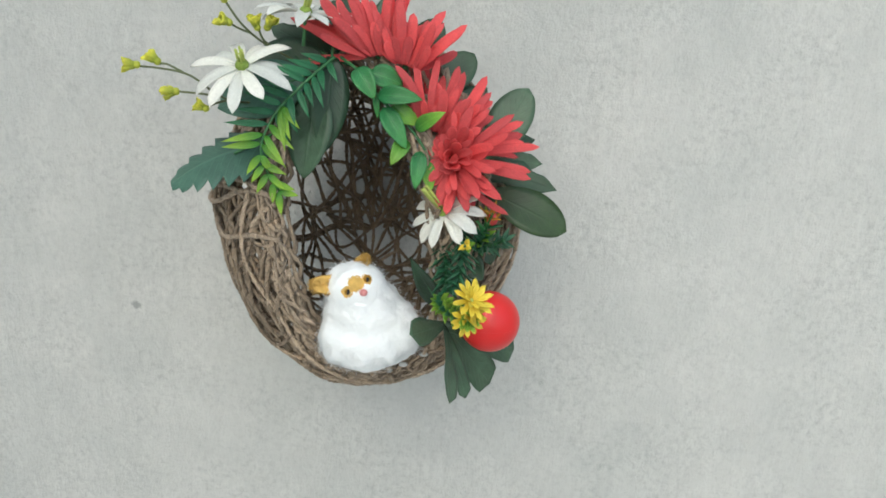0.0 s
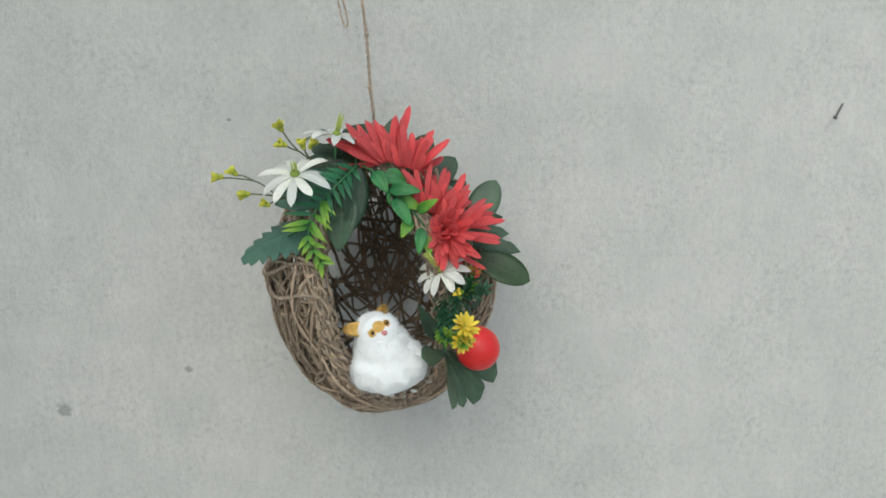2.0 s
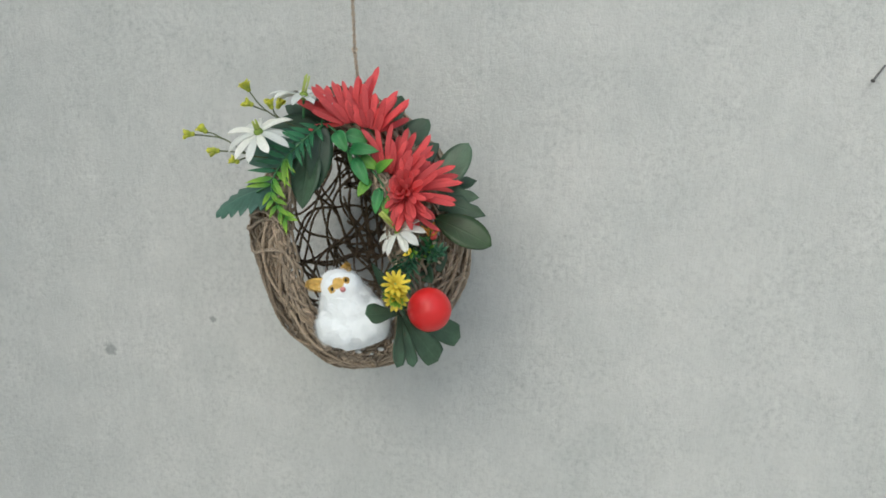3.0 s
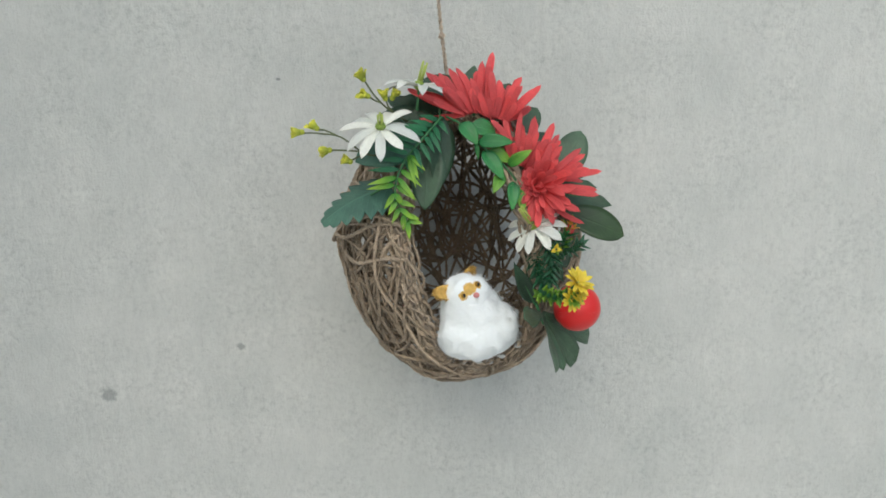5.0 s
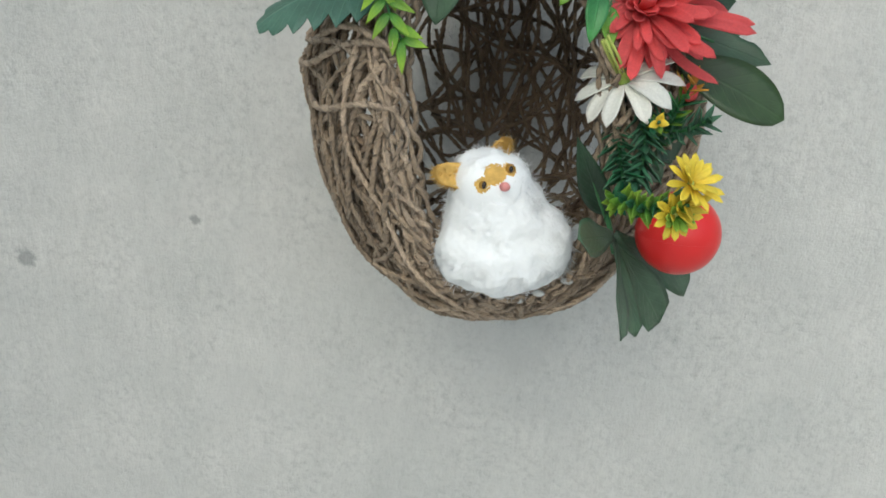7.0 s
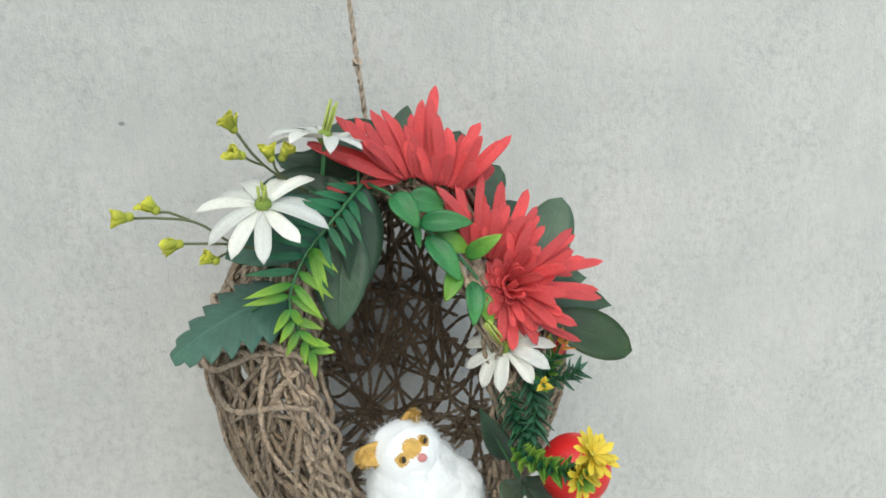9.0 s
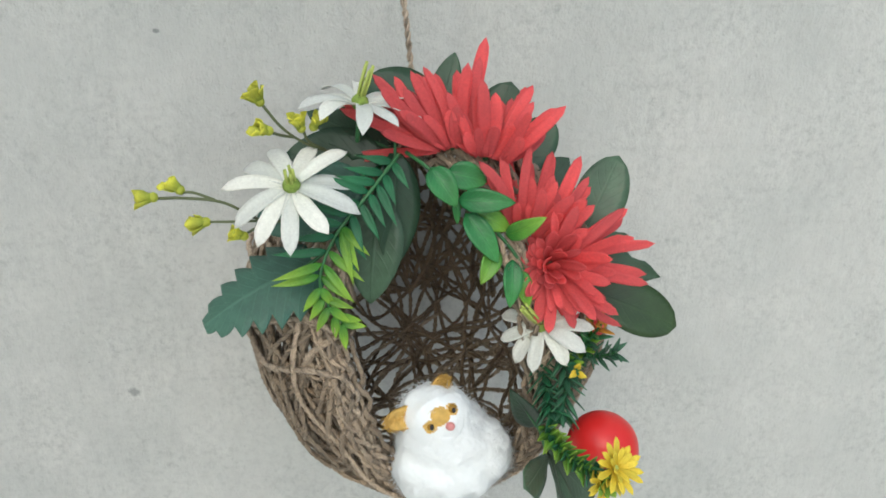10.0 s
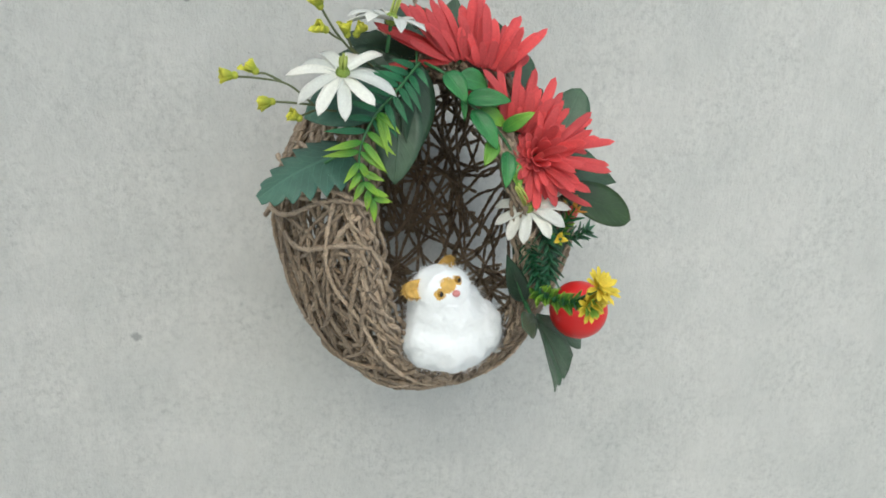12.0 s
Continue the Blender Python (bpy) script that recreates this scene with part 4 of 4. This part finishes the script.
bud_sprig([[(-0.130, -0.195, 1.435), (-0.152, -0.225, 1.440), (-0.172, -0.238, 1.456), (-0.190, -0.241, 1.460), (-0.203, -0.243, 1.461)],
           [(-0.176, -0.239, 1.458), (-0.186, -0.241, 1.463), (-0.191, -0.241, 1.463)],
           [(-0.155, -0.228, 1.442), (-0.168, -0.234, 1.444), (-0.181, -0.236, 1.445)],
           [(-0.150, -0.222, 1.440), (-0.160, -0.226, 1.437), (-0.166, -0.228, 1.434)]],
          [((-0.206, -0.244, 1.462), (-1, -0.1, 0.1)), ((-0.193, -0.241, 1.465), (-0.8, -0.2, 0.6)), ((-0.184, -0.236, 1.445), (-1, -0.1, 0)), ((-0.167, -0.229, 1.434), (-0.8, -0.3, 0.3))],
          "forked plastic sprig with small yellow-green buds at the basket's side")
bud_sprig([[(-0.112, -0.190, 1.465), (-0.130, -0.210, 1.478), (-0.141, -0.222, 1.490), (-0.149, -0.227, 1.503)],
           [(-0.136, -0.217, 1.484), (-0.142, -0.224, 1.487), (-0.146, -0.229, 1.490)],
           [(-0.122, -0.200, 1.472), (-0.130, -0.210, 1.480), (-0.132, -0.213, 1.487)]],
          [((-0.151, -0.227, 1.506), (-0.4, -0.3, 0.8)), ((-0.148, -0.229, 1.491), (-0.7, -0.5, 0.3)), ((-0.133, -0.214, 1.489), (-0.1, -0.3, 0.9)), ((-0.126, -0.212, 1.489), (0.5, -0.3, 0.7))],
          "upright plastic sprig with small yellow-green buds behind a daisy")


def needle_sprig(line, radius, count, mats, label, tip_mat=None, wide=0.0046):
    """Whorls of short needles up a stem."""
    t = thing("needle_sprig", line[0], label, "sprig")
    pts = smooth_line(line, 0.001)
    s = Shape()
    tube(s, pts, 0.0009, 6)
    part("stem", s, STEM, t)
    for i in range(count):
        f = (i + 0.5) / count
        k = int(f * (len(pts) - 1))
        p, d = pts[k], (pts[min(k + 1, len(pts) - 1)] - pts[max(k - 1, 0)]).normalized()
        n, a, b = axes(d)
        w = i * 2.4
        o = a * math.cos(w) + b * math.sin(w)
        dd = (d * 0.75 + o).normalized()
        s = Shape()
        blade(s, p, p + dd * radius * rnd.uniform(0.8, 1.15), d - o, wide, pointed, fold=0.3, droop=-0.1, rows=5, cols=2, thick=0.0006)
        part("needle", s, mats[i % len(mats)] if f < 0.8 or not tip_mat else tip_mat, t)
    return t


needle_sprig([(0.006, -0.200, 1.372), (0.012, -0.215, 1.350), (0.014, -0.228, 1.330), (0.010, -0.236, 1.314)], 0.0155, 62, [NEEDLE], "dark green plastic needle sprig between daisy and ball")
needle_sprig([(0.000, -0.205, 1.345), (0.002, -0.222, 1.330), (0.004, -0.240, 1.318)], 0.0145, 42, [NEEDLE, FERN_DARK], "dark green plastic needle sprig at the opening's edge")
needle_sprig([(0.020, -0.198, 1.340), (0.034, -0.214, 1.342), (0.044, -0.224, 1.350)], 0.013, 26, [NEEDLE], "grey-green plastic needle sprig over the basket's flank")
needle_sprig([(0.026, -0.195, 1.330), (0.028, -0.208, 1.345), (0.034, -0.222, 1.368)], 0.013, 26, [FERN_DARK, FERN_LIGHT, SPRIG_LEAF], "small green needle sprig with orange tips", ORANGE)
needle_sprig([(0.020, -0.198, 1.336), (0.018, -0.226, 1.345), (0.016, -0.246, 1.350)], 0.008, 14, [FERN_LIGHT, FERN_DARK], "short light green needle sprig", YELLOW)
needle_sprig([(0.000, -0.236, 1.306), (0.004, -0.262, 1.312), (0.012, -0.284, 1.316), (0.024, -0.304, 1.324)], 0.0115, 64, [FERN_LIGHT, SPRIG_LIME, FERN_DARK, FERN_LIGHT], "green needle sprig with yellow tips in front of the red ball", YELLOW, 0.0048)


def yellow_flower(at, normal, r, count, spread, mats, label):
    at = V(at)
    n, a, b = axes(normal)
    t = thing("yellow_flower", at, label, "flower", "yellow flowers by the ball")
    for ring, (m, ang, k) in enumerate(((count, spread, 1.0), (count - 3, spread * 0.65, 0.8))):
        for i in range(m):
            w = 2 * math.pi * (i + ring * 0.5) / m + rnd.gauss(0, 0.06)
            th = radians(ang + rnd.gauss(0, 5))
            o = a * math.cos(w) + b * math.sin(w)
            d = n * math.cos(th) + o * math.sin(th)
            s = Shape()
            blade(s, at + d * 0.001, at + d * r * k * rnd.uniform(0.9, 1.08), n * math.sin(th) - o * math.cos(th), 0.0034, round_tip, fold=0.3, droop=0.05, rows=6, cols=4, thick=0.0005)
            part("petal", s, mats[ring % len(mats)], t)
    s = Shape()
    ball_shape(s, at, 0.002, 7, 9)
    part("flower_heart", s, STAMEN, t)
    s = Shape()
    tube(s, smooth_line([at - n * 0.016 + V((-0.006, 0.022, -0.012)), at - n * 0.008, at], 0.003), 0.0009, 6)
    part("stem", s, STEM, t)
    return t


yellow_flower((0.022, -0.308, 1.334), (0.40, -0.62, 0.68), 0.0145, 12, 72, [YELLOW], "small yellow plastic flower in front of the red ball")
yellow_flower((0.020, -0.298, 1.318), (0.25, -0.90, 0.05), 0.0120, 12, 70, [YELLOW, FERN_LIGHT], "small yellow and green plastic flower against the red ball")

# ---- the red ball ----
ball = thing("red_ball", (0.036, -0.238, 1.271), "smooth red plastic ball fixed to the basket's edge", "ball")
s = Shape()
ball_shape(s, (0.036, -0.238, 1.2925), 0.0218, 28, 40)
part("shell", s, BALL, ball)
s = Shape()
tube(s, [V((0.036 + 0.0218 * math.cos(a), -0.238 + 0.0218 * math.sin(a), 1.2925)) for a in [2 * math.pi * j / 64 for j in range(64)]], 0.00012, 5, closed=True)
part("mould_seam", s, BALL, ball)
s = Shape()
tube(s, smooth_line([(0.010, -0.190, 1.292), (0.020, -0.208, 1.294), (0.026, -0.222, 1.294)], 0.003), 0.0022, 7)
part("stem", s, STEM, ball)

# ---- the small red bud ----
red_bud = thing("red_bud", (0.026, -0.196, 1.345), "tiny red bud on a thin green stalk by the needle sprig", "bud")
s = Shape()
tube(s, smooth_line([(0.026, -0.192, 1.345), (0.030, -0.206, 1.352), (0.034, -0.214, 1.360)], 0.003), 0.0008, 6)
part("stem", s, STEM, red_bud)
s = Shape()
ball_shape(s, (0.0345, -0.215, 1.3625), (0.0042, 0.0042, 0.0050), 10, 14)
part("bud", s, RED, red_bud)
